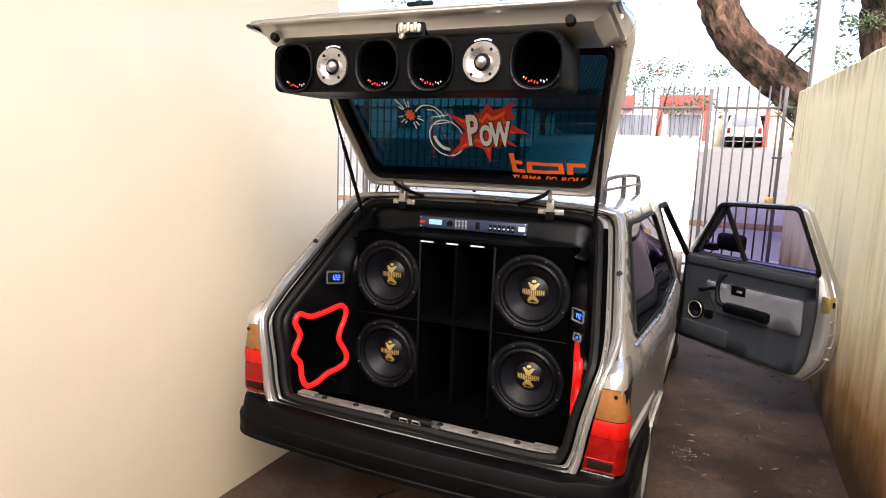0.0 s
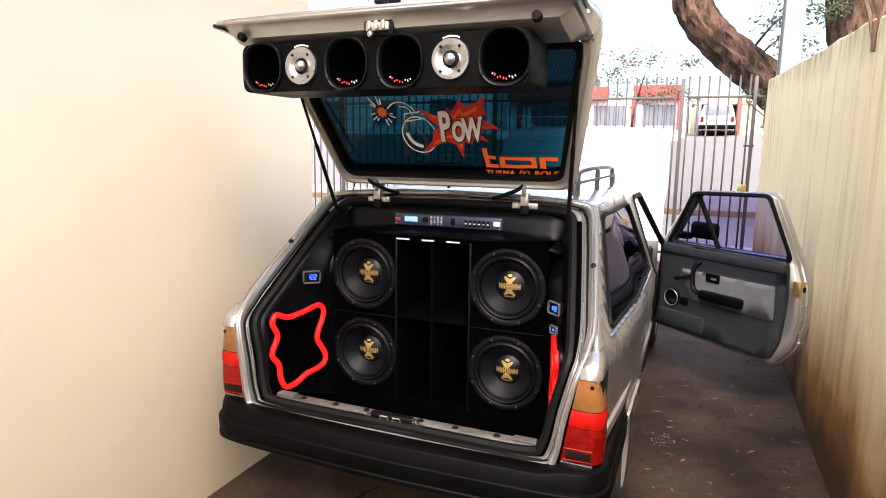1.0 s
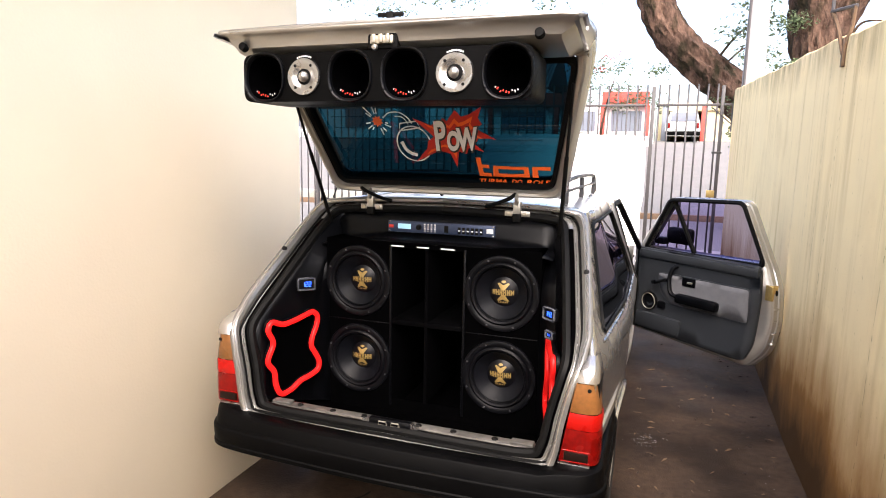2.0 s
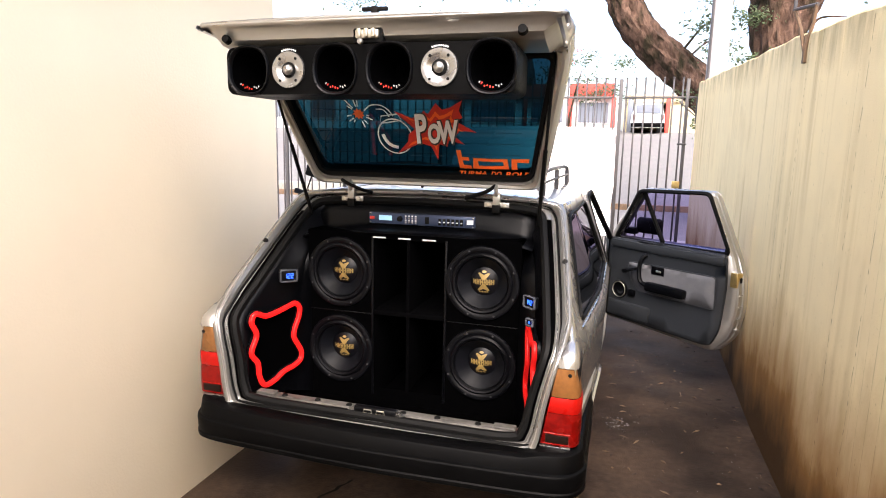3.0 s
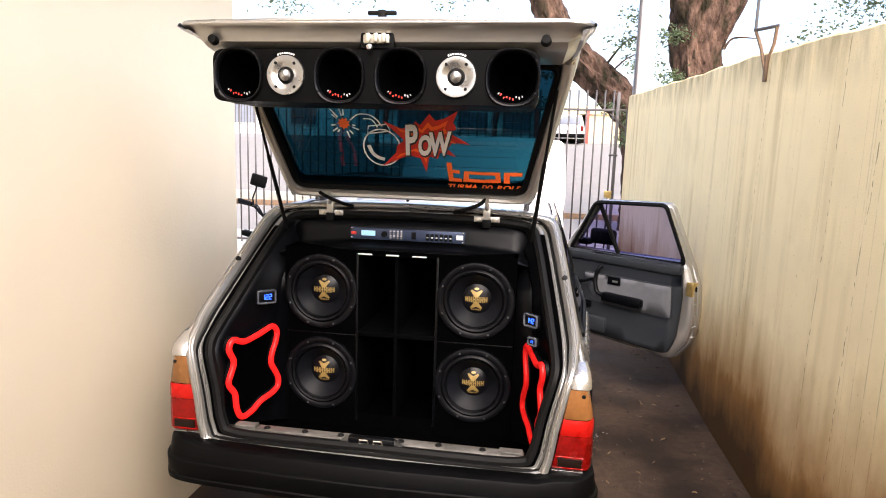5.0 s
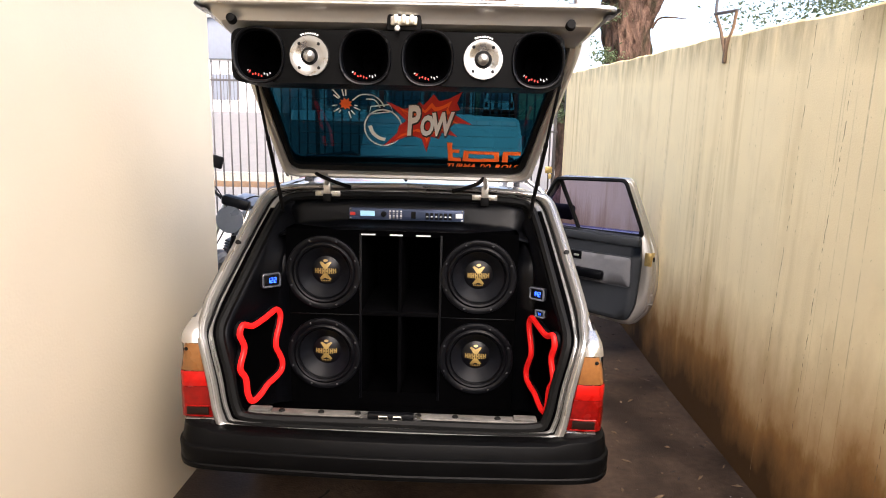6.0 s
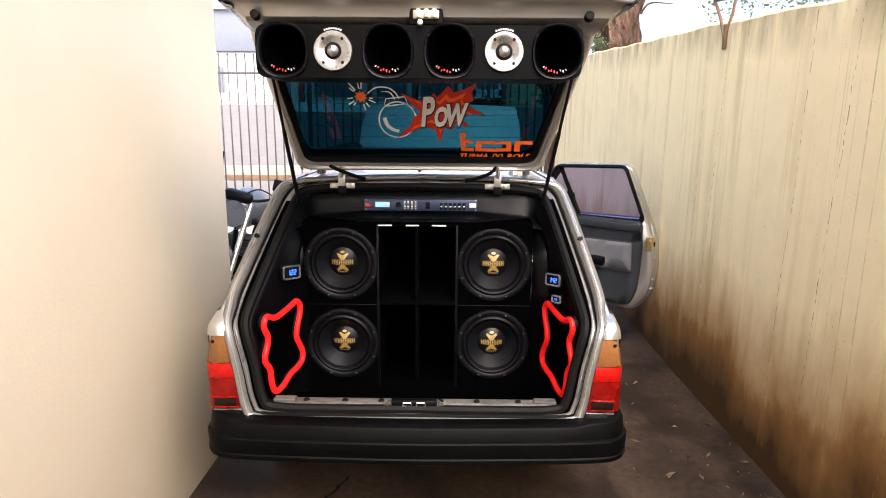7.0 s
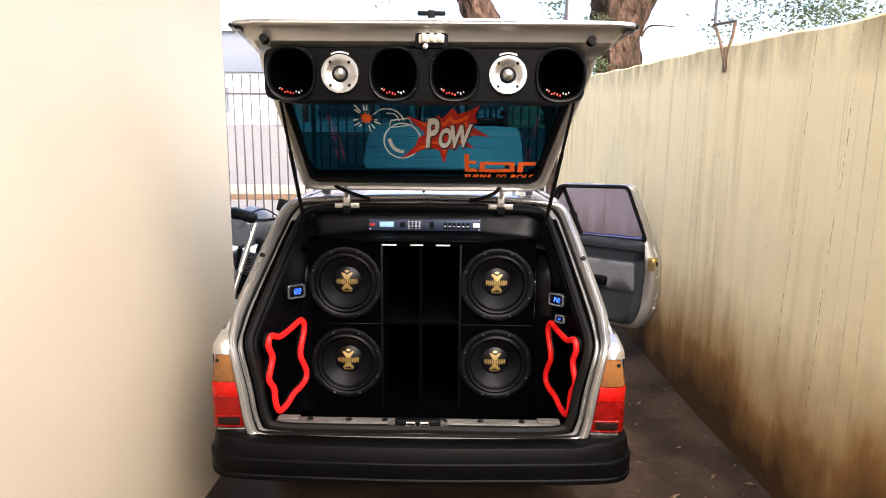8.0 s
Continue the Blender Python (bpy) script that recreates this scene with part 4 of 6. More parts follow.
def boot_trim():
    """Padded vinyl lining between the seal and the cabinet, shelf and head panel."""
    n = len(FRAME_I)
    mid = n // 2
    for s, label in ((1, "padded black vinyl boot lining"), (-1, "padded black vinyl boot lining")):
        edge = FRAME_I if s > 0 else FRAME_I[::-1]
        pts = [p for p in edge[:] if s * p.x > 0.50 and 0.66 <= p.z <= 1.41]
        pts = sorted(pts, key=lambda p: p.z)
        rows = []
        for p in pts:
            t = max(0.0, (p.z - 0.69) / 0.72)
            zz = 0.53 + 0.80 * t
            q = Vector((s * 0.487, max(0.535, p.y + 0.02), zz))
            row = []
            for k in range(9):
                u = k / 8
                r = p.lerp(q, u)
                r.x = p.x + (q.x - p.x) * u ** (2.6 if s > 0 else 1.5)
                if s > 0 and 0.1 < u < 0.93:
                    r.x = max(r.x, 0.648 - (r.y - 0.16) * 0.2427)
                if s < 0 and 0.1 < u < 0.93:
                    r.x = min(r.x, -0.622 + (r.y - 0.16) * 0.2773)
                bulge = 0.012 * math.sin(math.pi * u) - 0.01 * math.sin(math.pi * u) * max(0.0, 1 - abs(t - 0.25) / 0.35)
                r = r + Vector((-s * bulge * 0.9, -bulge * 0.4, 0))
                row.append(r)
            rows.append(row)
        bm = loft(rows)
        bmesh.ops.recalc_face_normals(bm, faces=bm.faces)
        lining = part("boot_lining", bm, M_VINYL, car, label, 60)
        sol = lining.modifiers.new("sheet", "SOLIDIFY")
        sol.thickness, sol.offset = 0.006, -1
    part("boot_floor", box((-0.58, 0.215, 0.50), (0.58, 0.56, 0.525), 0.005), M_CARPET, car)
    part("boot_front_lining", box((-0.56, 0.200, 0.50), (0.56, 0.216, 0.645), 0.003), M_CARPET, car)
    head = loft([[(x, y, z - 0.03 * max(0.0, abs(x) - 0.40) / 0.12) for x in (-0.525, -0.45, -0.25, 0, 0.25, 0.45, 0.525)] for y, z in ((0.535, 1.306), (0.60, 1.312), (0.655, 1.320), (0.672, 1.335), (0.676, 1.385), (0.690, 1.408), (0.718, 1.432))])
    hp = part("head_panel", head, M_VINYL, car, "", 60)
    sol = hp.modifiers.new("sheet", "SOLIDIFY")
    sol.thickness = 0.006
    part("headliner", box((-0.58, 0.73, 1.415), (0.58, 2.4, 1.425), 0.004), M_TRIM_GREY, car)


boot_trim()


def rack_unit():
    u = thing("audio_processor", "slim dark blue audio processor with lit display", "audio equipment")
    y = 0.668
    part("case", box((-0.250, y - 0.012, 1.334), (0.252, y + 0.10, 1.384), 0.003), M_RADIO, u)
    f = y - 0.0125
    part("display", box((-0.200, f - 0.003, 1.350), (-0.137, f, 1.373), 0.001), M_LCD, u, "pale lit display")
    part("mark", box((-0.245, f - 0.002, 1.352), (-0.222, f, 1.366), 0.001), M_STICK_RED, u)
    part("fader_panel", box((-0.010, f - 0.002, 1.338), (0.206, f, 1.381), 0.001), M_RADIO, u)
    part("knob", lathe([(0, 0.014), (0.011, 0.013), (0.013, 0)], facing(-0.098, f, 1.360), 18), M_RUBBER, u)
    for i in range(4):
        for j in range(4):
            part("key", box((-0.074 + i * 0.016, f - 0.003, 1.341 + j * 0.010), (-0.066 + i * 0.016, f, 1.347 + j * 0.010), 0.001), M_STICK_WHITE if j % 2 else M_ALU, u)
    part("slot", box((0.022, f - 0.003, 1.343), (0.042, f, 1.374), 0.001), M_RUBBER, u)
    for i in range(6):
        x = 0.092 + i * 0.020
        part("fader_slot", box((x - 0.007, f - 0.003, 1.341), (x + 0.007, f - 0.0005, 1.370), 0.001), M_RUBBER, u)
        part("fader_cap", box((x - 0.004, f - 0.006, 1.352), (x + 0.004, f - 0.001, 1.357), 0.001), M_STICK_WHITE, u)
    part("badge", box((0.216, f - 0.003, 1.350), (0.246, f, 1.370), 0.001), M_STICK_WHITE, u)
    for x in (-0.243, 0.244):
        for z in (1.339, 1.379):
            part("screw", lathe([(0, 0.003), (0.004, 0.0)], facing(x, f, z), 8), M_ALU, u)


rack_unit()


def trim_place(s, u, z, out=0.0):
    """A place on the boot lining: u metres forward from the seal."""
    a, b = (Vector((0.636, 0.16, 0)), Vector((0.545, 0.535, 0))) if s > 0 else (Vector((-0.612, 0.16, 0)), Vector((-0.508, 0.535, 0)))
    d = (b - a).normalized()
    nrm = Vector((-s * d.y, d.x * s, 0)).normalized()
    if nrm.x * s > 0:
        nrm = -nrm
    p = a + d * u + nrm * out
    return Vector((p.x, p.y, z))


def light_frame(s):
    ob = thing("neon_light_frame", "glowing red wavy light tube fixed to the boot lining", "light", "red light tubes")
    shape = [(0.055, 0.990), (0.115, 0.968), (0.190, 0.975), (0.240, 0.985), (0.282, 0.990), (0.308, 0.962), (0.300, 0.918), (0.276, 0.870), (0.270, 0.828), (0.294, 0.785), (0.314, 0.745), (0.308, 0.708), (0.268, 0.690), (0.205, 0.680), (0.150, 0.655), (0.095, 0.652), (0.068, 0.700), (0.060, 0.765), (0.028, 0.820), (0.058, 0.895), (0.034, 0.955)]
    shape = [(u, 0.828 + (z - 0.828) * 0.955) for u, z in shape]
    path = smooth_path([trim_place(s, u, z, 0.030) for u, z in shape], 5, True)
    part("tube", tube(path, 0.0115, 12, True), M_RED_TUBE if s < 0 else M_RED_DIM, ob)
    base = smooth_path([trim_place(s, u * 1.0 + 0.004, z, 0.016) for u, z in shape], 5, True)
    part("tube_channel", tube(base, 0.014, 8, True), M_VINYL, ob)
    # dark recessed panel framed by the tube
    poly = [(p[0], p[1]) for p in [(q.x, q.y) for q in smooth_path([(u, z, 0) for u, z in shape], 3, True)]]
    part("backing", skin(poly, [], lambda u, z: trim_place(s, u, z, 0.014), 0.06), M_CARPET, ob)


light_frame(-1)
light_frame(1)


def meter(s, u, z, size, digits):
    ob = thing("voltmeter", "small clear-cased voltmeter with blue lit digits", "gauge", "voltmeters")
    p = trim_place(s, u, z, 0.034)
    m = Matrix.Translation(p) @ Matrix.Rotation(radians(-s * 40), 4, "Z") @ Matrix.Rotation(radians(90), 4, "X")
    w, h = 0.050 * size, 0.036 * size
    out = rounded([(-w, -h), (w, -h), (w, h), (-w, h)], 0.012 * size, 3)
    part("case", slab(out, 0.016, m @ Matrix.Translation((0, 0, -0.010)), 0.003), M_SURROUND, ob)
    part("bezel", tube([m @ Vector((a * 0.86, b * 0.86, 0.007)) for a, b in out], 0.0045, 6, True), M_METER, ob)
    for k, segs in enumerate(digits):
        x = -0.024 * size + k * 0.0165 * size
        hh, ww, t = 0.012 * size, 0.0055 * size, 0.0020 * size
        lines = {"a": (0, hh, ww, t), "g": (0, 0, ww, t), "d": (0, -hh, ww, t), "f": (-ww, hh / 2, t, hh / 2), "b": (ww, hh / 2, t, hh / 2), "e": (-ww, -hh / 2, t, hh / 2), "c": (ww, -hh / 2, t, hh / 2)}
        bm = bmesh.new()
        for c in segs:
            cx, cy, sx, sy = lines[c]
            box((x + 0.008 * size + cx - sx, cy - sy, 0.0065), (x + 0.008 * size + cx + sx, cy + sy, 0.0085), 0.0, bm)
        bmesh.ops.transform(bm, matrix=m, verts=bm.verts)
        part("digit", bm, M_BLUE_LED, ob)


meter(-1, 0.242, 1.116, 0.82, ("bc", "abged", "abged"))
meter(1, 0.222, 1.099, 0.72, ("bc", "fgbc", "abged"))
meter(1, 0.180, 1.030, 0.42, ("bc", "bc"))


# ---- horn pod on the tailgate ----
def horn_pod():
    pod = thing("speaker_pod", "black speaker pod with four horns and two tweeters", "speaker")
    cx, y0, zc = 0.028, -0.052, 1.930
    out = rounded([(-0.505, -0.080), (0.505, -0.080), (0.505, 0.078), (-0.505, 0.078)], 0.035)
    horn_xs = (-0.392, -0.066, 0.124, 0.458)
    def squircle(r, n=40):
        pts = []
        for k in range(n):
            a = math.tau * k / n
            c, s_ = math.cos(a), math.sin(a)
            f = (abs(c) ** 2.45 + abs(s_) ** 2.45) ** (-1 / 2.45)
            pts.append((r * f * c * 0.95, r * f * s_))
        return pts
    face = facing(cx, y0, zc)
    holes = [[(x - cx + a * 0.98, b * 0.98) for a, b in squircle(0.078)] for x in horn_xs]
    part("front_panel", skin(out, holes, lambda a, b: face @ Vector((a, b, 0.0)), 0.08), M_BUMPER, pod)
    loop = dense(out, 0.03)
    shell = loft([[face @ Vector((a * f, b * f, d)) for f, d in ((1.0, 0.0), (1.004, -0.006), (1.004, -0.10), (0.995, -0.23))] for a, b in loop], closed=True)
    bmesh.ops.recalc_face_normals(shell, faces=shell.faces)
    part("housing", shell, M_BUMPER, pod, "", 50)
    part("back_panel", skin([(a * 0.995, b * 0.995) for a, b in out], [], lambda a, b: face @ Vector((a, b, -0.23)), 0.1), M_BUMPER, pod)
    def horn(x):
        m = facing(x, y0, zc)
        rows = [[m @ Vector((a, b, h)) for a, b in squircle(r)] for r, h in ((0.084, 0.0), (0.084, 0.007), (0.081, 0.010), (0.077, 0.009), (0.074, 0.003), (0.071, -0.006))]
        bm = bmesh.new()
        vs = [[bm.verts.new(p) for p in row] for row in rows]
        for a, b in zip(vs, vs[1:]):
            for k in range(len(a)):
                j = (k + 1) % len(a)
                bm.faces.new((a[k], a[j], b[j], b[k]))
        bmesh.ops.recalc_face_normals(bm, faces=bm.faces)
        h = part("horn", bm, M_VINYL, pod, "square-mouthed black horn", 50)
        bell = loft([[m @ Vector((a, b, z)) for r, z in ((0.0715, -0.004), (0.068, -0.018), (0.060, -0.045), (0.046, -0.085), (0.030, -0.13), (0.0005, -0.14)) for a, b in [squircle(r)[k]]] for k in range(40)], closed=True)
        bmesh.ops.recalc_face_normals(bell, faces=bell.faces)
        part("throat", bell, M_CARPET, h, "", 50)
        # plain marks in red and white along the lower rim
        for k in range(9):
            a = radians(230 + k * 8.5)
            p = m @ Vector((0.062 * math.cos(a), 0.061 * math.sin(a) + 0.004 + 0.003 * math.sin(k * 2.3), -0.012))
            bm = box((-0.0016 - 0.0006 * (k % 2), -0.0030 - 0.0020 * (k % 3 == 1), 0), (0.0016, 0.0026, 0.0012))
            bmesh.ops.transform(bm, matrix=Matrix.Translation(p) @ Matrix.Rotation(radians(90), 4, "X") @ Matrix.Rotation(a - radians(270), 4, "Z"), verts=bm.verts)
            part("mark", bm, M_PALE if k in (0, 6, 7, 8) else M_STICK_RED, h)
        for a in (35, 145, 215, 325):
            part("screw", lathe([(0, 0.004), (0.004, 0.003), (0.0045, 0)], m @ Matrix.Translation((0.081 * math.cos(radians(a)), 0.081 * math.sin(radians(a)), 0.008)), 8), M_SURROUND, h)
    def tweeter(x):
        m = facing(x, y0, zc)
        t = part("tweeter", lathe([(0.062, -0.002), (0.062, 0.004), (0.058, 0.006)], m, 40), M_RUBBER, pod, "spun aluminium bullet tweeter")
        part("flange", lathe([(0.060, 0.004), (0.0585, 0.010), (0.048, 0.0105), (0.040, 0.0085), (0.030, 0.004), (0.023, -0.001 + 0.003)], m, 48), M_ALU, t)
        part("throat_ring", lathe([(0.026, 0.0035), (0.023, 0.0045), (0.0165, 0.0035)], m, 32), M_RUBBER, t)
        part("bullet", lathe([(0.0172, 0.003), (0.0172, 0.012), (0.015, 0.018), (0.009, 0.023), (0.0, 0.025)], m, 32), M_ALU, t)
        for a in (50, 130, 230, 310):
            part("bolt_hole", lathe([(0, 0.0112), (0.0048, 0.0112), (0.0052, 0.0095)], m @ Matrix.Translation((0.046 * math.cos(radians(a)), 0.046 * math.sin(radians(a)), 0.0)), 12), M_RUBBER, t)
        for k in range(8):
            a = radians(112 - k * 6.3)
            bm = box((-0.0022, -0.0026, 0), (0.0022, 0.0026, 0.0008))
            bmesh.ops.transform(bm, matrix=m @ Matrix.Translation((0.0665 * math.cos(a), 0.0665 * math.sin(a), 0.0005)) @ Matrix.Rotation(a - radians(90), 4, "Z"), verts=bm.verts)
            part("mark", bm, M_STICK_WHITE, t)
    for x in horn_xs:
        horn(x)
    for x in (-0.236, 0.292):
        tweeter(x)


horn_pod()


# ---- stickers on the rear glass ----
def on_glass(x, t, lift=0.004):
    return lid_point(t, x, -0.02 + lift)


def sticker_piece(name, poly, mat, lift, label=""):
    return part(name, skin(poly, [], lambda x, t: on_glass(x, t, lift), 0.05), mat, TAILGATE, label)


def sticker_line(name, points, width, mat, lift, closed=False):
    bm = bmesh.new()
    pts = [Vector(p) for p in points]
    n = len(pts)
    rows = []
    for i, p in enumerate(pts):
        a = pts[i - 1] if (i or closed) else p
        b = pts[(i + 1) % n] if (i < n - 1 or closed) else p
        d = (b - a).normalized()
        nn = Vector((-d.y, d.x)) * width / 2
        rows.append([on_glass(*(p + nn), lift), on_glass(*(p - nn), lift)])
    return part(name, loft(rows, closed, bm), mat, TAILGATE)


def stickers():
    # spark
    rnd = random.Random(5)
    sx, st = -0.242, 0.376
    star = []
    for k in range(18):
        r = 0.028 if k % 2 else 0.018
        star.append((sx + r * math.cos(math.tau * k / 18), st + r * 1.05 * math.sin(math.tau * k / 18)))
    sticker_piece("spark_sticker", star, M_STICK_ORANGE, 0.006, "orange spark of the bomb sticker")
    for ang, r1 in ((128, 0.088), (140, 0.060), (100, 0.072), (86, 0.062), (190, 0.056), (215, 0.062), (232, 0.050), (285, 0.066), (305, 0.058), (335, 0.064), (350, 0.048)):
        a = radians(ang)
        sticker_line("spark_ray", [(sx + 0.034 * math.cos(a), st + 0.036 * math.sin(a)), (sx + r1 * math.cos(a), st + r1 * 1.05 * math.sin(a))], 0.006, M_STICK_WHITE, 0.006)
    fuse = smooth_path([(-0.214, 0.392, 0), (-0.180, 0.418, 0), (-0.135, 0.418, 0), (-0.104, 0.395, 0), (-0.088, 0.366, 0)], 5)
    sticker_line("fuse_line", [(p.x, p.y) for p in fuse], 0.006, M_STICK_WHITE, 0.006)
    fuse2 = smooth_path([(-0.160, 0.400, 0), (-0.130, 0.398, 0), (-0.113, 0.380, 0), (-0.106, 0.362, 0)], 5)
    sticker_line("fuse_line", [(p.x, p.y) for p in fuse2], 0.005, M_STICK_WHITE, 0.006)
    sticker_line("bomb_neck", [(-0.142, 0.366), (-0.066, 0.377), (-0.054, 0.345), (-0.150, 0.330)], 0.006, M_STICK_WHITE, 0.006, True)
    ring = [(-0.095 + 0.077 * math.cos(math.tau * k / 36), 0.264 + 0.088 * math.sin(math.tau * k / 36)) for k in range(36)]
    sticker_line("bomb_outline", ring, 0.0065, M_STICK_WHITE, 0.006, True)
    shine = smooth_path([(-0.150, 0.275, 0), (-0.138, 0.238, 0), (-0.115, 0.215, 0), (-0.088, 0.207, 0)], 5)
    sticker_line("bomb_shine", [(p.x, p.y) for p in shine], 0.016, M_STICK_WHITE, 0.006)
    # burst in red with an orange heart
    burst = [(-0.082, 0.394), (-0.008, 0.360), (0.033, 0.369), (0.050, 0.395), (0.068, 0.378), (0.107, 0.430), (0.130, 0.399), (0.166, 0.410), (0.219, 0.444), (0.200, 0.393), (0.214, 0.362), (0.185, 0.344), (0.268, 0.291), (0.196, 0.299), (0.175, 0.268), (0.212, 0.230), (0.146, 0.249), (0.135, 0.218), (0.101, 0.230), (0.086, 0.146), (0.063, 0.218), (0.016, 0.233), (-0.100, 0.174), (-0.038, 0.242), (-0.030, 0.279), (0.0, 0.303)]
    sticker_piece("burst_sticker", burst, M_STICK_RED, 0.008, "red comic burst sticker")
    heart = [(0.088 + (x - 0.088) * 0.70, 0.305 + (t - 0.305) * 0.70) for x, t in burst]
    sticker_piece("burst_heart", heart, M_STICK_ORANGE, 0.0095)
    inner = [(0.088 + (x - 0.088) * 0.60, 0.305 + (t - 0.305) * 0.52) for x, t in burst]
    sticker_piece("burst_core", inner, M_STICK_RED, 0.011)
    # the word, letter by letter: outlined in black
    for ch, x, size, turn in (("P", 0.000, 0.195, 6), ("O", 0.055, 0.128, 4), ("W", 0.102, 0.150, 4)):
        for grow, mat, lift, nm in ((0.007, M_STICK_BLACK, 0.0125, "letter_shadow"), (0.0, M_STICK_WHITE, 0.014, "letter")):
            cu = bpy.data.curves.new("word", "FONT")
            cu.body, cu.size, cu.offset, cu.resolution_u = ch, size, 0.006 + grow, 3
            tmp = bpy.data.objects.new("word", cu)
            me = bpy.data.meshes.new_from_object(tmp)
            bpy.data.objects.remove(tmp)
            bm = bmesh.new()
            bm.from_mesh(me)
            bpy.data.meshes.remove(me)
            c, s_ = math.cos(radians(turn)), math.sin(radians(turn))
            for v in bm.verts:
                a, b = v.co.x * 0.62 + v.co.y * 0.10 + (0.003 if grow else 0), v.co.y - (0.003 if grow else 0)
                v.co = on_glass(x + a * c * 0.84 - b * s_ * 0.4, 0.240 + a * s_ + b * c, lift)
            part(nm, bm, mat, TAILGATE, "white letter of the comic word" if not grow else "")
    # crew mark in orange: plain block shapes, with a row of bars below
    blocks = [[(0.170, 0.200), (0.192, 0.200), (0.194, 0.165), (0.225, 0.163), (0.226, 0.145), (0.196, 0.147), (0.200, 0.122), (0.232, 0.120), (0.236, 0.102), (0.180, 0.104)],
              [(0.243, 0.160), (0.328, 0.157), (0.330, 0.141), (0.264, 0.143), (0.265, 0.120), (0.334, 0.118), (0.335, 0.101), (0.240, 0.103)],
              [(0.318, 0.157), (0.392, 0.158), (0.398, 0.104), (0.330, 0.102), (0.330, 0.120), (0.375, 0.121), (0.372, 0.141), (0.318, 0.141)],
              [(0.408, 0.159), (0.484, 0.160), (0.484, 0.140), (0.432, 0.141), (0.434, 0.103), (0.409, 0.103)]]
    for poly in blocks:
        sticker_piece("crew_mark", poly, M_STICK_ORANGE, 0.006, "orange block of the crew sticker")
    for text, x0, wide in (("TURMA", 0.172, 0.128), ("DO", 0.316, 0.046), ("ROLE", 0.380, 0.100)):
        letter_row(text, x0, 0.066, 0.034, wide)


def letter_row(text, x0, t0, size, width):
    """A row of small slanted capitals on the glass, fitted to a width."""
    cu = bpy.data.curves.new("word", "FONT")
    cu.body, cu.size, cu.offset, cu.resolution_u = text, size, 0.0012, 2
    tmp = bpy.data.objects.new("word", cu)
    me = bpy.data.meshes.new_from_object(tmp)
    bpy.data.objects.remove(tmp)
    bm = bmesh.new()
    bm.from_mesh(me)
    bpy.data.meshes.remove(me)
    long = max(v.co.x for v in bm.verts)
    for v in bm.verts:
        v.co = on_glass(x0 + v.co.x * width / long + v.co.y * 0.25, t0 + v.co.y, 0.006)
    return part("small_word", bm, M_STICK_ORANGE, TAILGATE, "word in small orange capitals")


stickers()


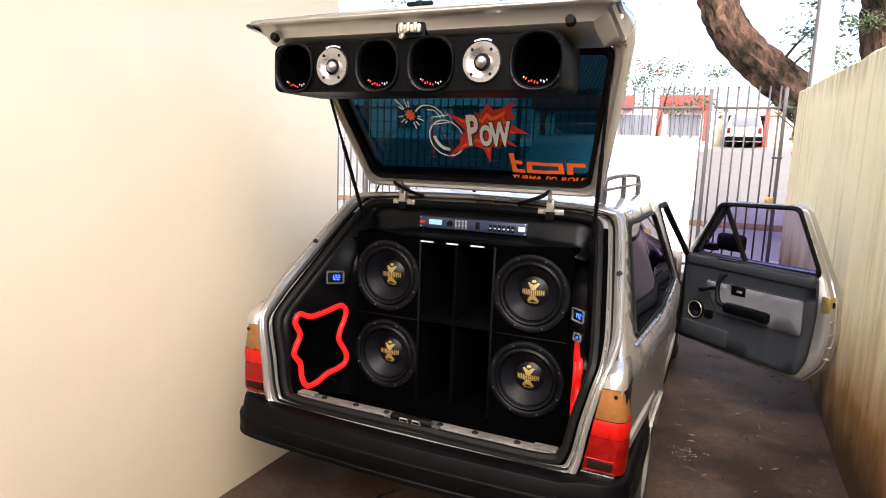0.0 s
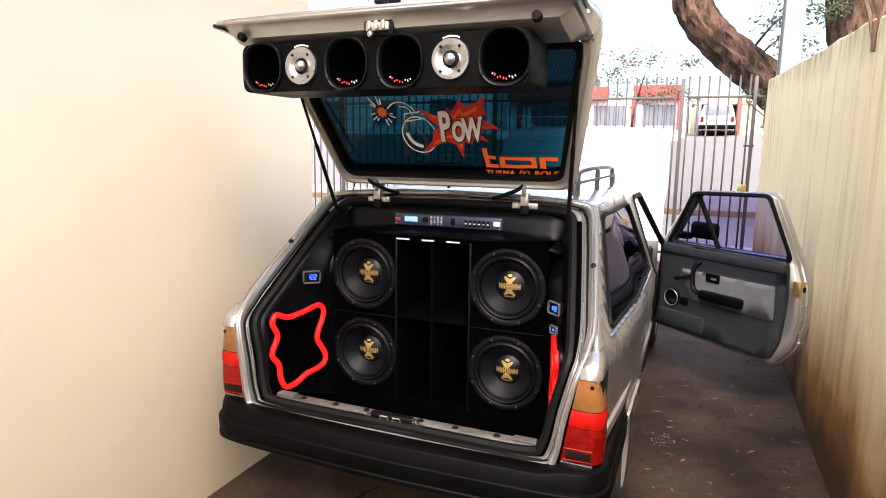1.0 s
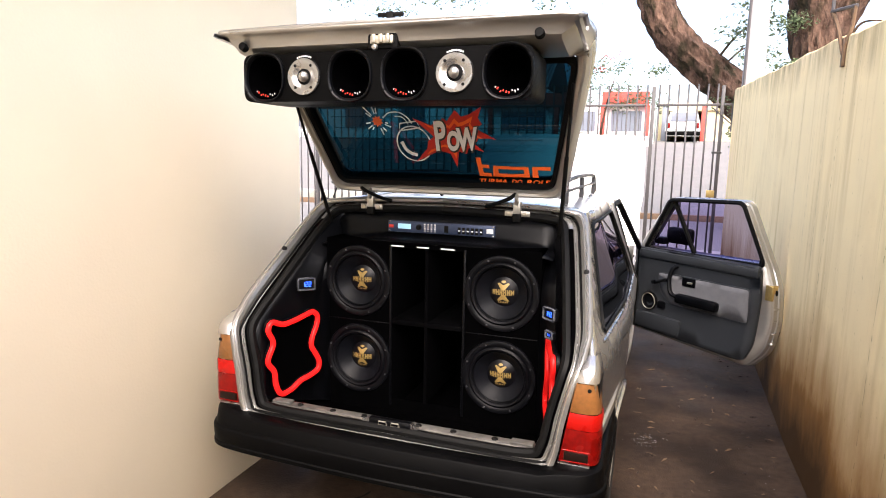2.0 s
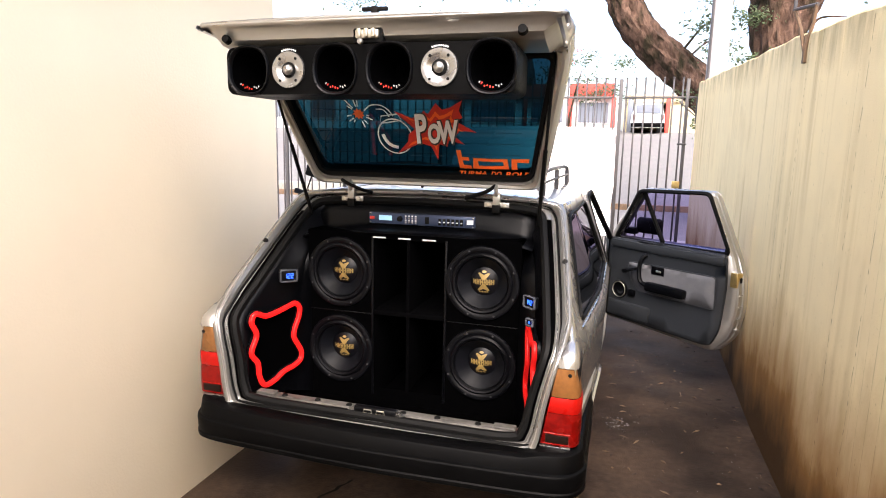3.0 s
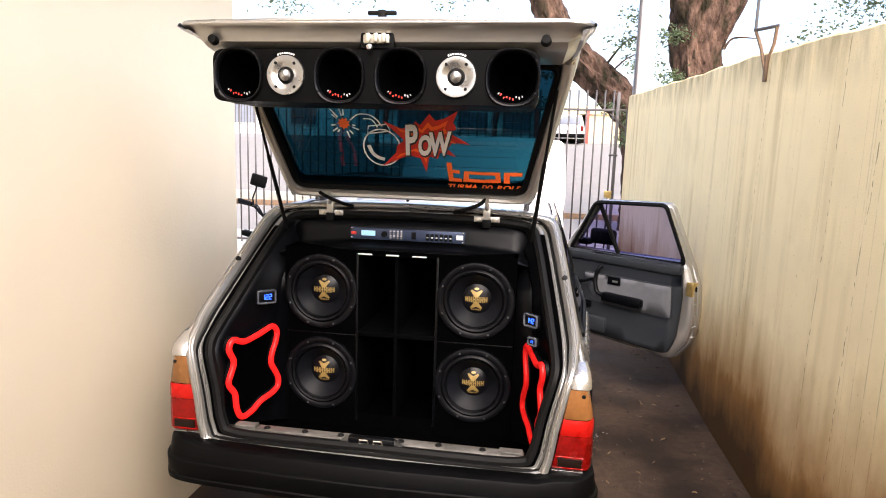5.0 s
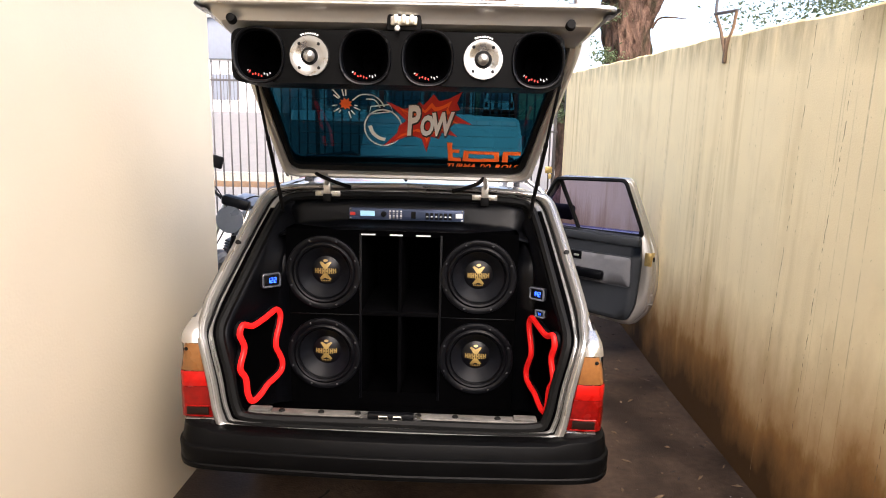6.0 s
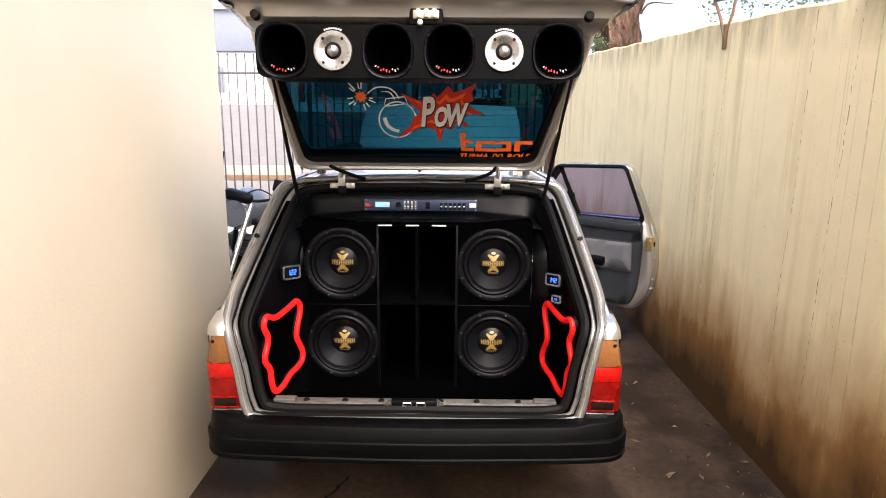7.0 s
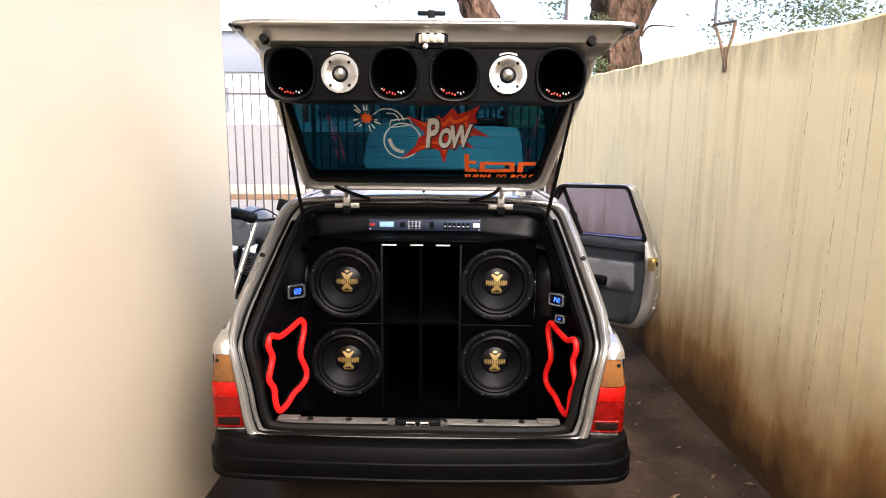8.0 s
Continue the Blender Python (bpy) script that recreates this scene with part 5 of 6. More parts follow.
# ---- the open door ----
def open_door():
    m = Matrix.Translation((0.835, 3.33, 1.0)) @ Matrix.Rotation(radians(-41), 4, "Z") @ Matrix.Diagonal((1.0, 1.0, 1.07, 1.0)) @ Matrix.Translation((0, 0, -1.0))
    outline = rounded([(0.02, 0.37), (1.06, 0.345), (1.17, 0.47), (1.20, 0.66), (1.185, 0.86), (1.125, 1.01), (0.985, 1.40), (0.36, 1.385), (0.03, 1.02)], 0.05)
    window = rounded([(0.10, 1.005), (1.085, 1.020), (0.950, 1.372), (0.385, 1.355)], 0.035)
    def at(u, z, w):
        """w: inwards from the outer skin; the window frame leans in."""
        lean = 0.10 * max(0.0, (z - 0.98) / 0.42) + 0.05 * max(0.0, (0.75 - z) / 0.4) ** 2
        return m @ Vector((u, 0.0 - w - lean, z))
    skin_ob = part("open_door", skin(outline, [window], lambda u, z: at(u, z, 0.0), 0.07), M_SILVER, car, "open door with grey trim and purple window film", 50)
    sol = skin_ob.modifiers.new("sheet", "SOLIDIFY")
    sol.thickness, sol.offset = 0.004, 0
    pivot = skin_ob

    def sheet(name, out, holes, w, mat, label="", parent=None, step=0.07, thick=0.0):
        bm = skin(out, holes, lambda u, z: at(u, z, w), step)
        ob = part(name, bm, mat, parent or pivot, label, 50)
        if thick:
            sol = ob.modifiers.new("sheet", "SOLIDIFY")
            sol.thickness, sol.offset = thick, 0
        return ob
    # edge: from the outer skin to the inner face
    loop = dense(outline, 0.05)
    prof = ((0.0, 0.0), (0.006, 0.010), (0.010, 0.028), (0.004, 0.040), (0.016, 0.046), (0.018, 0.080), (0.03, 0.088))
    c = (0.6, 0.8)
    rows = [[at(u + (c[0] - u) * a * 1.2, z + (c[1] - z) * a * 1.2, w) for a, w in prof] for u, z in loop]
    bm = loft(rows, closed=True)
    bmesh.ops.recalc_face_normals(bm, faces=bm.faces)
    part("door_edge", bm, M_SILVER, pivot, "", 30)
    inner = [(u + (c[0] - u) * 0.036, z + (c[1] - z) * 0.036) for u, z in outline]
    win2 = rounded([(0.085, 0.985), (1.095, 1.0), (0.962, 1.384), (0.372, 1.366)], 0.04)
    sheet("inner_skin", inner, [win2], 0.088, M_SILVER_IN, thick=0.003)
    part("window_seal", tube([at(u, z, 0.085) for u, z in dense(win2, 0.05)], 0.015, 6, True), M_RUBBER, pivot)
    sheet("door_glass", rounded([(0.53, 1.005), (1.085, 1.020), (0.950, 1.372), (0.385, 1.355)], 0.03), [], 0.05, M_PURPLE, "purple film on the side glass")
    sheet("vent_glass", [(0.11, 1.005), (0.52, 1.005), (0.385, 1.345)], [], 0.05, M_PURPLE)
    part("vent_post", tube([at(0.385, 1.36, 0.055), at(0.525, 1.0, 0.055)], 0.017, 8), M_RUBBER, pivot)
    # trim card: dark vinyl with a grey cloth insert
    card = rounded([(0.06, 0.995), (1.085, 1.000), (1.10, 0.80), (1.085, 0.50), (1.045, 0.395), (0.98, 0.385), (0.07, 0.400)], 0.03)
    sheet("trim_card", card, [], 0.108, M_TRIM_DARK, thick=0.03)
    cloth = rounded([(0.265, 0.835), (1.030, 0.845), (1.040, 0.625), (0.385, 0.625), (0.30, 0.70)], 0.03)
    sheet("cloth_insert", cloth, [], 0.127, M_TRIM_GREY, "pale grey cloth insert", thick=0.006)
    part("insert_bead", tube([at(u, z, 0.127) for u, z in dense(cloth, 0.05)], 0.005, 6, True), M_TRIM_DARK, pivot)
    def block(name, u0, u1, z0, z1, w0, w1, mat, bevel=0.012, label=""):
        bm = box((u0, -w1, z0), (u1, -w0, z1), bevel)
        bmesh.ops.transform(bm, matrix=m, verts=bm.verts)
        return part(name, bm, mat, pivot, label)
    block("belt_rail", 0.08, 1.085, 0.925, 0.985, 0.115, 0.140, M_TRIM_DARK, 0.012)
    block("lower_rib", 0.26, 1.07, 0.553, 0.567, 0.115, 0.134, M_TRIM_DARK, 0.005)
    block("armrest", 0.47, 0.82, 0.650, 0.720, 0.120, 0.185, M_VINYL, 0.022, "black padded armrest with pull handle")
    part("pull_handle", tube(smooth_path([at(0.50, 0.69, 0.165), at(0.430, 0.715, 0.170), at(0.405, 0.80, 0.165), at(0.415, 0.880, 0.150), at(0.44, 0.905, 0.125)], 5), 0.017, 8), M_VINYL, pivot)
    block("handle_recess", 0.495, 0.610, 0.775, 0.835, 0.125, 0.136, M_VINYL, 0.006)
    block("inner_handle", 0.545, 0.590, 0.796, 0.812, 0.136, 0.146, M_CHROME, 0.004)
    part("window_crank", tube(smooth_path([at(0.35, 0.790, 0.130), at(0.35, 0.790, 0.160), at(0.31, 0.775, 0.168), at(0.27, 0.765, 0.168)], 4), 0.013, 8), M_VINYL, pivot)
    part("crank_knob", lathe([(0, 0.03), (0.016, 0.028), (0.018, 0.0)], Matrix.Translation(at(0.275, 0.766, 0.165)) @ Matrix.Rotation(radians(-41), 4, "Z") @ Matrix.Rotation(radians(90), 4, "X"), 14), M_VINYL, pivot)
    sm = Matrix.Translation(at(0.205, 0.610, 0.122)) @ Matrix.Rotation(radians(-41), 4, "Z") @ Matrix.Rotation(radians(90), 4, "X")
    part("door_speaker", lathe([(0.075, 0.0), (0.072, 0.016), (0.062, 0.020), (0.055, 0.010), (0.03, 0.002), (0.0, 0.006)], sm, 32), M_SURROUND, pivot)
    part("speaker_ring", lathe([(0.066, 0.0185), (0.064, 0.0225), (0.058, 0.0185)], sm, 32), M_CHROME, pivot)
    block("speaker_plug", 0.29, 0.36, 0.575, 0.63, 0.12, 0.15, M_VINYL, 0.012)
    block("map_pocket", 0.10, 0.52, 0.410, 0.525, 0.115, 0.170, M_TRIM_DARK, 0.018)
    block("lock_plate", 1.118, 1.172, 0.795, 0.890, 0.032, 0.098, M_BRASS, 0.006, "yellow zinc door latch")
    block("lock_claw", 1.155, 1.178, 0.825, 0.860, 0.045, 0.070, M_RUBBER, 0.006)
    block("lock_button", 1.055, 1.065, 1.0, 1.035, 0.085, 0.095, M_RUBBER, 0.004)
    for z in (0.745, 0.67, 0.59, 0.52):
        block("pressed_rib", 1.125, 1.190, z - 0.006, z + 0.006, 0.035, 0.080, M_SILVER, 0.005)
    part("side_moulding", tube([at(1.178, 0.60, -0.002), at(1.165, 0.53, -0.002)], 0.013, 8), M_RUBBER, pivot)
    # mirror stands outside the front corner of the glass
    bm = box((0.17, 0.035, 1.030), (0.40, 0.11, 1.150), 0.03, segments=3)
    bmesh.ops.transform(bm, matrix=m, verts=bm.verts)
    part("door_mirror", bm, M_RUBBER, pivot, "black door mirror housing")
    bm = box((0.11, -0.02, 1.02), (0.20, 0.06, 1.07), 0.012)
    bmesh.ops.transform(bm, matrix=m, verts=bm.verts)
    part("mirror_foot", bm, M_RUBBER, pivot)


open_door()


# ---- gate and fence to the street ----
def bar_mesh(name, z0, z1, r):
    bm = tube([(0, 0, z0), (0, 0, z1)], r, 6)
    lathe([(0.0, z1 + 0.030), (0.012, z1 + 0.026), (0.016, z1 + 0.014), (0.012, z1 + 0.002), (0.009, z1 - 0.004)], None, 8, bm)
    me = bpy.data.meshes.new(name)
    bm.to_mesh(me)
    bm.free()
    me.materials.append(M_GATE)
    me.shade_smooth()
    return me


def railing(name, label, xs, rails, lo, hi):
    th = thing(name, label, "gate")
    me = bar_mesh("bar", lo, hi, 0.0135)
    for x in xs:
        b = new("bar", me)
        b.location = (x, FENCE_Y, 0)
        b.parent = th
    for z in rails:
        part("rail", box((xs[0] - 0.03, FENCE_Y - 0.018, z - 0.018), (xs[-1] + 0.03, FENCE_Y + 0.018, z + 0.018), 0.004), M_GATE, th)
    return th


fence = railing("fence_gate", "grey painted steel bar gate closing the drive", [0.66 - 0.1445 * k for k in range(62)], (0.14, 2.52), 0.08, 2.80)
for x in (0.755, -2.2, -5.2):
    part("gate_post", box((x - 0.028, FENCE_Y - 0.028, 0.0), (x + 0.028, FENCE_Y + 0.028, 2.80), 0.006), M_GATE, fence)
small_gate = railing("pedestrian_gate", "narrow grey steel bar gate with a latch", [0.84 + 0.138 * k for k in range(7)], (0.14, 2.52), 0.08, 2.80)
part("gate_post", box((1.715, FENCE_Y - 0.025, 0.0), (1.765, FENCE_Y + 0.025, 2.80), 0.006), M_GATE, small_gate)
part("latch_plate", box((1.61, FENCE_Y - 0.035, 1.13), (1.725, FENCE_Y - 0.02, 1.24), 0.004), M_BRASS, small_gate, "brassy latch plate with padlock")
part("padlock", box((1.665, FENCE_Y - 0.06, 1.04), (1.715, FENCE_Y - 0.035, 1.12), 0.008), M_BRASS, small_gate)
part("hinge_tab", box((1.64, FENCE_Y - 0.03, 1.795), (1.78, FENCE_Y - 0.01, 1.825), 0.004), M_GATE, small_gate)
part("rail_stub", box((1.76, FENCE_Y - 0.04, 2.505), (1.885, FENCE_Y - 0.01, 2.535), 0.004), M_GATE, small_gate)
part("brace", tube([(1.62, FENCE_Y - 0.03, 2.46), (1.87, FENCE_Y - 0.03, 2.24)], 0.010, 6), M_GATE, small_gate)
part("brace", tube([(1.877, FENCE_Y - 0.03, 2.52), (1.877, FENCE_Y - 0.03, 2.12)], 0.010, 6), M_GATE, small_gate)


# ---- bracket on the boundary wall ----
def wall_bracket():
    th = thing("wall_bracket", "rusty steel bracket fixed to the cream wall", "bracket")
    x, y = 1.712, 1.70
    part("stub", box((x - 0.004, y - 0.014, 2.15), (x + 0.012, y + 0.014, 2.29), 0.002), M_RUST, th)
    part("arm", tube([(x, y, 2.21), (x - 0.02, y + 0.03, 2.33), (x - 0.05, y + 0.05, 2.425)], 0.009, 6), M_RUST, th)
    part("arm", tube([(x, y, 2.22), (x + 0.02, y - 0.04, 2.34), (x + 0.02, y - 0.06, 2.425)], 0.009, 6), M_RUST, th)
    part("cross_piece", tube([(x - 0.055, y + 0.055, 2.425), (x + 0.025, y - 0.065, 2.425)], 0.009, 6), M_GATE, th)
    part("rod", tube([(x - 0.05, y + 0.05, 2.425), (x - 0.05, y + 0.05, 2.85)], 0.008, 6), M_GATE, th)


wall_bracket()


# ---- trees, pole ----
def trunk_mesh(points, radii, seed, sides=44, per=16, rough=0.24):
    """A knotted trunk: rings along a smooth path, pushed in and out by noise in long furrows."""
    path = smooth_path(points, per)
    rr = smooth_path([(r, 0, 0) for r in radii], per)
    bm = bmesh.new()
    rings = []
    n = len(path)
    for i, p in enumerate(path):
        d = (path[min(i + 1, n - 1)] - path[max(i - 1, 0)]).normalized()
        a = d.cross(Vector((0, 1, 0))).normalized()
        b = d.cross(a)
        ring = []
        for k in range(sides):
            t = math.tau * k / sides
            o = a * math.cos(t) + b * math.sin(t)
            q = Vector((o.x * 3.2, o.y * 3.2, p.z * 0.9 + seed))
            f = 1 + rough * noise.noise(q) + rough * 0.8 * noise.noise(q * 2.7) + rough * 0.7 * abs(noise.noise(Vector((o.x * 9, o.y * 9, p.z * 2.2 + seed)))) + rough * 0.35 * noise.noise(Vector((o.x * 20, o.y * 20, p.z * 6)))
            ring.append(bm.verts.new(p + o * rr[i].x * f))
        rings.append(ring)
    for a, b in zip(rings, rings[1:]):
        for k in range(sides):
            j = (k + 1) % sides
            bm.faces.new((a[k], a[j], b[j], b[k]))
    bm.faces.new(rings[-1])
    bmesh.ops.recalc_face_normals(bm, faces=bm.faces)
    return bm


def leaf_mesh(centres, count, seed, size=0.05):
    """Many small folded leaves round the given places (x, y, z, spread)."""
    rnd = random.Random(seed)
    verts, faces = [], []
    for cx, cy, cz, sp in centres:
        for _ in range(count):
            p = Vector((cx + rnd.gauss(0, sp), cy + rnd.gauss(0, sp), cz + rnd.gauss(0, sp * 0.55)))
            d = Vector((rnd.uniform(-1, 1), rnd.uniform(-1, 1), rnd.uniform(-0.8, 0.4))).normalized()
            s = d.orthogonal().normalized()
            s.rotate(Matrix.Rotation(rnd.uniform(0, 6.28), 3, d))
            L = size * rnd.uniform(0.7, 1.5)
            i = len(verts)
            up = d.cross(s) * L * 0.12
            verts += [p, p + d * L * 0.5 + s * L * 0.24 + up, p + d * L, p + d * L * 0.5 - s * L * 0.24 + up]
            faces += [(i, i + 1, i + 2), (i, i + 2, i + 3)]
    bm = bmesh.new()
    me = bpy.data.meshes.new("leaves")
    me.from_pydata(verts, [], faces)
    bm.from_mesh(me)
    bpy.data.meshes.remove(me)
    return bm


def branch_set(parent, starts, seed):
    """Thin twigs; returns their tips."""
    rnd = random.Random(seed)
    tips = []
    for base, to, r in starts:
        base, to = Vector(base), Vector(to)
        mid = base.lerp(to, 0.5) + Vector((rnd.uniform(-0.2, 0.2), rnd.uniform(-0.2, 0.2), rnd.uniform(-0.1, 0.25)))
        pts = smooth_path([base, mid, to], 5)
        part("branch", tube(pts, r, 7, False, None, [r * (1 - 0.75 * k / (len(pts) - 1)) for k in range(len(pts))]), M_BARK, parent)
        tips.append(to)
    return tips


def leaning_tree():
    th = thing("street_tree", "old leaning street tree with rough brown bark", "tree", "street trees")
    trunk = part("trunk", trunk_mesh([(3.05, 14, -0.2), (3.0, 14, 1.4), (2.80, 14, 2.7), (2.28, 14, 3.40), (1.70, 14, 3.90), (1.12, 14, 4.45), (0.68, 14, 5.1), (0.35, 14, 6.0), (-0.1, 14.2, 7.2), (-0.6, 14.3, 8.6)], [0.42, 0.38, 0.36, 0.38, 0.38, 0.37, 0.36, 0.33, 0.28, 0.18], 3.0), M_BARK, th, "", 80)
    twigs = [((2.0, 13.9, 4.0), (2.95, 13.8, 4.75), 0.035), ((2.1, 13.9, 3.8), (2.9, 13.7, 4.35), 0.03), ((0.3, 14, 6.2), (-3.4, 12.6, 5.9), 0.12), ((0.2, 14, 6.6), (-5.5, 13, 6.6), 0.12), ((0.0, 14, 7.0), (2.6, 12.8, 7.0), 0.1), ((-0.3, 14, 8), (-2.5, 11, 7.0), 0.09)]
    tips = branch_set(trunk, twigs, 11)
    rnd = random.Random(8)
    cl = []
    for k in range(26):
        cl.append((rnd.uniform(-7.5, -0.8), rnd.uniform(11.5, 14), rnd.uniform(5.3, 6.6), 0.30))
    for k in range(10):
        cl.append((rnd.uniform(2.3, 3.6), rnd.uniform(13, 14), rnd.uniform(4.2, 6.2), 0.22))
    for k in range(5):
        cl.append((2.35 + rnd.uniform(-0.3, 0.3), 13.3, rnd.uniform(2.2, 3.0), 0.16))
    crown = part("crown", leaf_mesh(cl, 85, 4, 0.085), M_LEAF, th)
    tagged(crown, kind="stuff")


leaning_tree()


def broad_tree():
    th = thing("street_tree", "thick old tree behind the wall, deeply furrowed bark", "tree", "street trees")
    trunk = part("trunk", trunk_mesh([(3.45, 11, -0.2), (3.50, 11, 2.0), (3.55, 11, 3.2), (3.45, 11, 3.9), (3.40, 11, 4.6), (3.2, 11, 5.6), (2.8, 11, 7.0)], [0.52, 0.44, 0.41, 0.42, 0.45, 0.40, 0.25], 9.0), M_BARK, th, "", 80)
    part("limb", trunk_mesh([(3.6, 11, 3.9), (3.85, 10.9, 4.45), (4.15, 10.8, 5.1), (4.7, 10.6, 5.9), (5.6, 10.4, 6.4)], [0.27, 0.25, 0.2, 0.15, 0.08], 17.0, 18), M_BARK, trunk, "", 80)
    branch_set(trunk, [((3.9, 10.8, 3.9), (4.5, 10.6, 4.05), 0.03), ((4.9, 10.6, 5.4), (7.5, 9.6, 5.4), 0.07), ((5.0, 10.6, 5.6), (9.0, 9.4, 5.9), 0.07)], 21)
    rnd = random.Random(18)
    cl = []
    for k in range(46):
        x = rnd.uniform(5.2, 12.5)
        cl.append((x, rnd.uniform(8.2, 10.6), rnd.uniform(3.6, 5.6), 0.34))
    for k in range(3):
        cl.append((rnd.uniform(2.4, 3.0), 10.6, rnd.uniform(3.3, 4.3), 0.15))
    crown = part("crown", leaf_mesh(cl, 260, 14, 0.07), M_LEAF, th)
    tagged(crown, kind="stuff")


broad_tree()

pole = thing("utility_pole", "pale grey square concrete utility pole", "pole")
part("shaft", loft([[(2.24 + x * s, 9.3 + y * s, z) for x, y in ((-1, -1), (1, -1), (1, 1), (-1, 1), (-1, -1))] for s, z in ((0.16, -0.1), (0.145, 3.0), (0.13, 6.0), (0.11, 9.0))]), M_POLE, pole)
part("conduit", tube([(2.10, 9.14, 0.0), (2.09, 9.15, 6.0)], 0.022, 8), M_GATE, pole)


def small_tree():
    th = thing("flowering_tree", "small garden tree with sparse green and reddish leaves", "tree")
    part("trunk", trunk_mesh([(-1.0, 20, 1.2), (-1.05, 20, 2.6), (-0.9, 20, 3.6), (-0.7, 20, 4.4)], [0.05, 0.04, 0.03, 0.012], 5.0, 8), M_BARK, th)
    rnd = random.Random(31)
    cl = [(rnd.uniform(-2.4, 0.7), rnd.uniform(19.4, 20.6), rnd.uniform(3.4, 5.0), 0.22) for _ in range(22)]
    tagged(part("crown", leaf_mesh(cl, 60, 33, 0.10), M_LEAF, th), kind="stuff")
    cl = [(rnd.uniform(-2.4, -0.6), rnd.uniform(19.4, 20.2), rnd.uniform(4.4, 5.1), 0.18) for _ in range(6)]
    tagged(part("blossom", leaf_mesh(cl, 26, 35, 0.09), M_BLOSSOM, th), kind="stuff")


small_tree()


# ---- across the street ----
def window_part(parent, x0, x1, z0, z1, y):
    w = part("window", box((x0, y - 0.06, z0), (x1, y + 0.02, z1), 0.01), M_PLASTER, parent)
    part("pane", box((x0 + 0.06, y - 0.075, z0 + 0.06), (x1 - 0.06, y - 0.062, z1 - 0.06)), M_BLUEGREY, w)
    n = max(2, int((x1 - x0) / 0.16))
    for k in range(1, n):
        x = x0 + (x1 - x0) * k / n
        part("window_bar", box((x - 0.012, y - 0.10, z0 + 0.03), (x + 0.012, y - 0.078, z1 - 0.03)), M_GATE, w)


def red_house():
    h = thing("red_white_house", "white house across the street with red fascia", "house")
    part("wall", box((-6.6, 24.0, 1.8), (0.62, 30, 3.85), 0.01), M_PLASTER, h)
    for x0, x1 in ((-6.5, -2.37), (-1.39, 0.38)):
        part("fascia", box((x0, 23.6, 3.80), (x1, 24.2, 4.32), 0.02), M_REDPAINT, h, "bright red fascia")
    for x in (-6.0, -3.2, -1.35, 0.35):
        part("column", box((x - 0.09, 23.65, 1.8), (x + 0.09, 23.83, 3.8), 0.01), M_REDPAINT, h)
    window_part(h, -1.1, 0.2, 2.75, 3.65, 24.0)
    window_part(h, -3.0, -1.6, 2.75, 3.65, 24.0)
    window_part(h, -5.6, -3.6, 2.75, 3.65, 24.0)
    part("low_wall", box((-6.6, 22.3, 1.6), (0.5, 22.5, 2.55), 0.02), M_PLASTER, h)
    roof_part = part("roof", loft([[(x, y, z) for x in (-6.8, -3.6)] for y, z in ((23.7, 4.55), (27.0, 6.6), (30.3, 4.55))]), M_TILE, h, "grey tiled roof")
    for k in range(20):
        x = -6.7 + k * 0.155
        part("roof_ridge", tube([(x, 23.7, 4.60), (x, 27.0, 6.65)], 0.06, 6), M_TILE, roof_part)
    part("gable_wall", box((-6.6, 24.4, 3.8), (-3.8, 29.5, 4.6)), M_PLASTER, h)


red_house()


def ochre_house():
    h = thing("ochre_house", "ochre house with a dark garage opening", "house")
    part("wall", box((0.75, 26.5, 2.0), (0.95, 30, 4.1)), M_YELLOWPAINT, h)
    part("wall", box((2.62, 26.5, 2.0), (5.5, 30, 4.1)), M_YELLOWPAINT, h)
    part("lintel", box((0.75, 26.4, 3.78), (5.5, 30, 4.15), 0.02), M_YELLOWPAINT, h)
    part("back_wall", box((0.95, 29.5, 2.0), (2.62, 29.8, 4.0)), M_YELLOWPAINT, h)
    part("gate_pillar", box((0.9, 25.9, 2.2), (1.12, 26.15, 4.0), 0.02), M_BLUEGREY, h)
    part("pillar", box((2.45, 25.9, 2.2), (2.62, 26.15, 4.0), 0.02), M_REDPAINT, h)


ochre_house()


def far_car():
    shrink = Matrix.Translation((1.72, 25, 2.5)) @ Matrix.Scale(0.87, 4) @ Matrix.Translation((-1.72, -25, -2.5))
    c = thing("hatchback", "small white hatchback parked in the ochre garage", "car", m=shrink)
    z = 2.50
    bm = loft([[(1.72 + x * s, y, z + h) for x, h in ((-0.70, 0.18), (-0.78, 0.5), (-0.74, 0.82), (-0.60, 1.30), (0, 1.36), (0.60, 1.30), (0.74, 0.82), (0.78, 0.5), (0.74, 0.18))] for y, s in ((25.0, 0.96), (25.2, 1.0), (27.5, 1.0), (28.6, 0.9))])
    bm.faces.new(list(bm.verts)[:9])
    bmesh.ops.recalc_face_normals(bm, faces=bm.faces)
    part("body", bm, M_PLASTER, c)
    part("rear_window", box((1.18, 24.965, z + 0.86), (2.26, 25.0, z + 1.26), 0.01), M_BLUEGREY, c)
    part("bumper", box((0.96, 24.90, z + 0.22), (2.48, 25.02, z + 0.42), 0.04), M_BUMPER, c)
    for x in (1.02, 2.28):
        part("tail_light", box((x, 24.95, z + 0.55), (x + 0.14, 25.0, z + 0.80), 0.01), M_RED, c)
    for x in (1.05, 2.25):
        part("wheel", tube([(x - 0.08, 25.5, z + 0.26), (x + 0.08, 25.5, z + 0.26)], 0.27, 16), M_TYRE, c)
    part("plate", box((1.52, 24.94, z + 0.52), (1.92, 24.97, z + 0.64), 0.004), M_STICK_WHITE, c)


far_car()

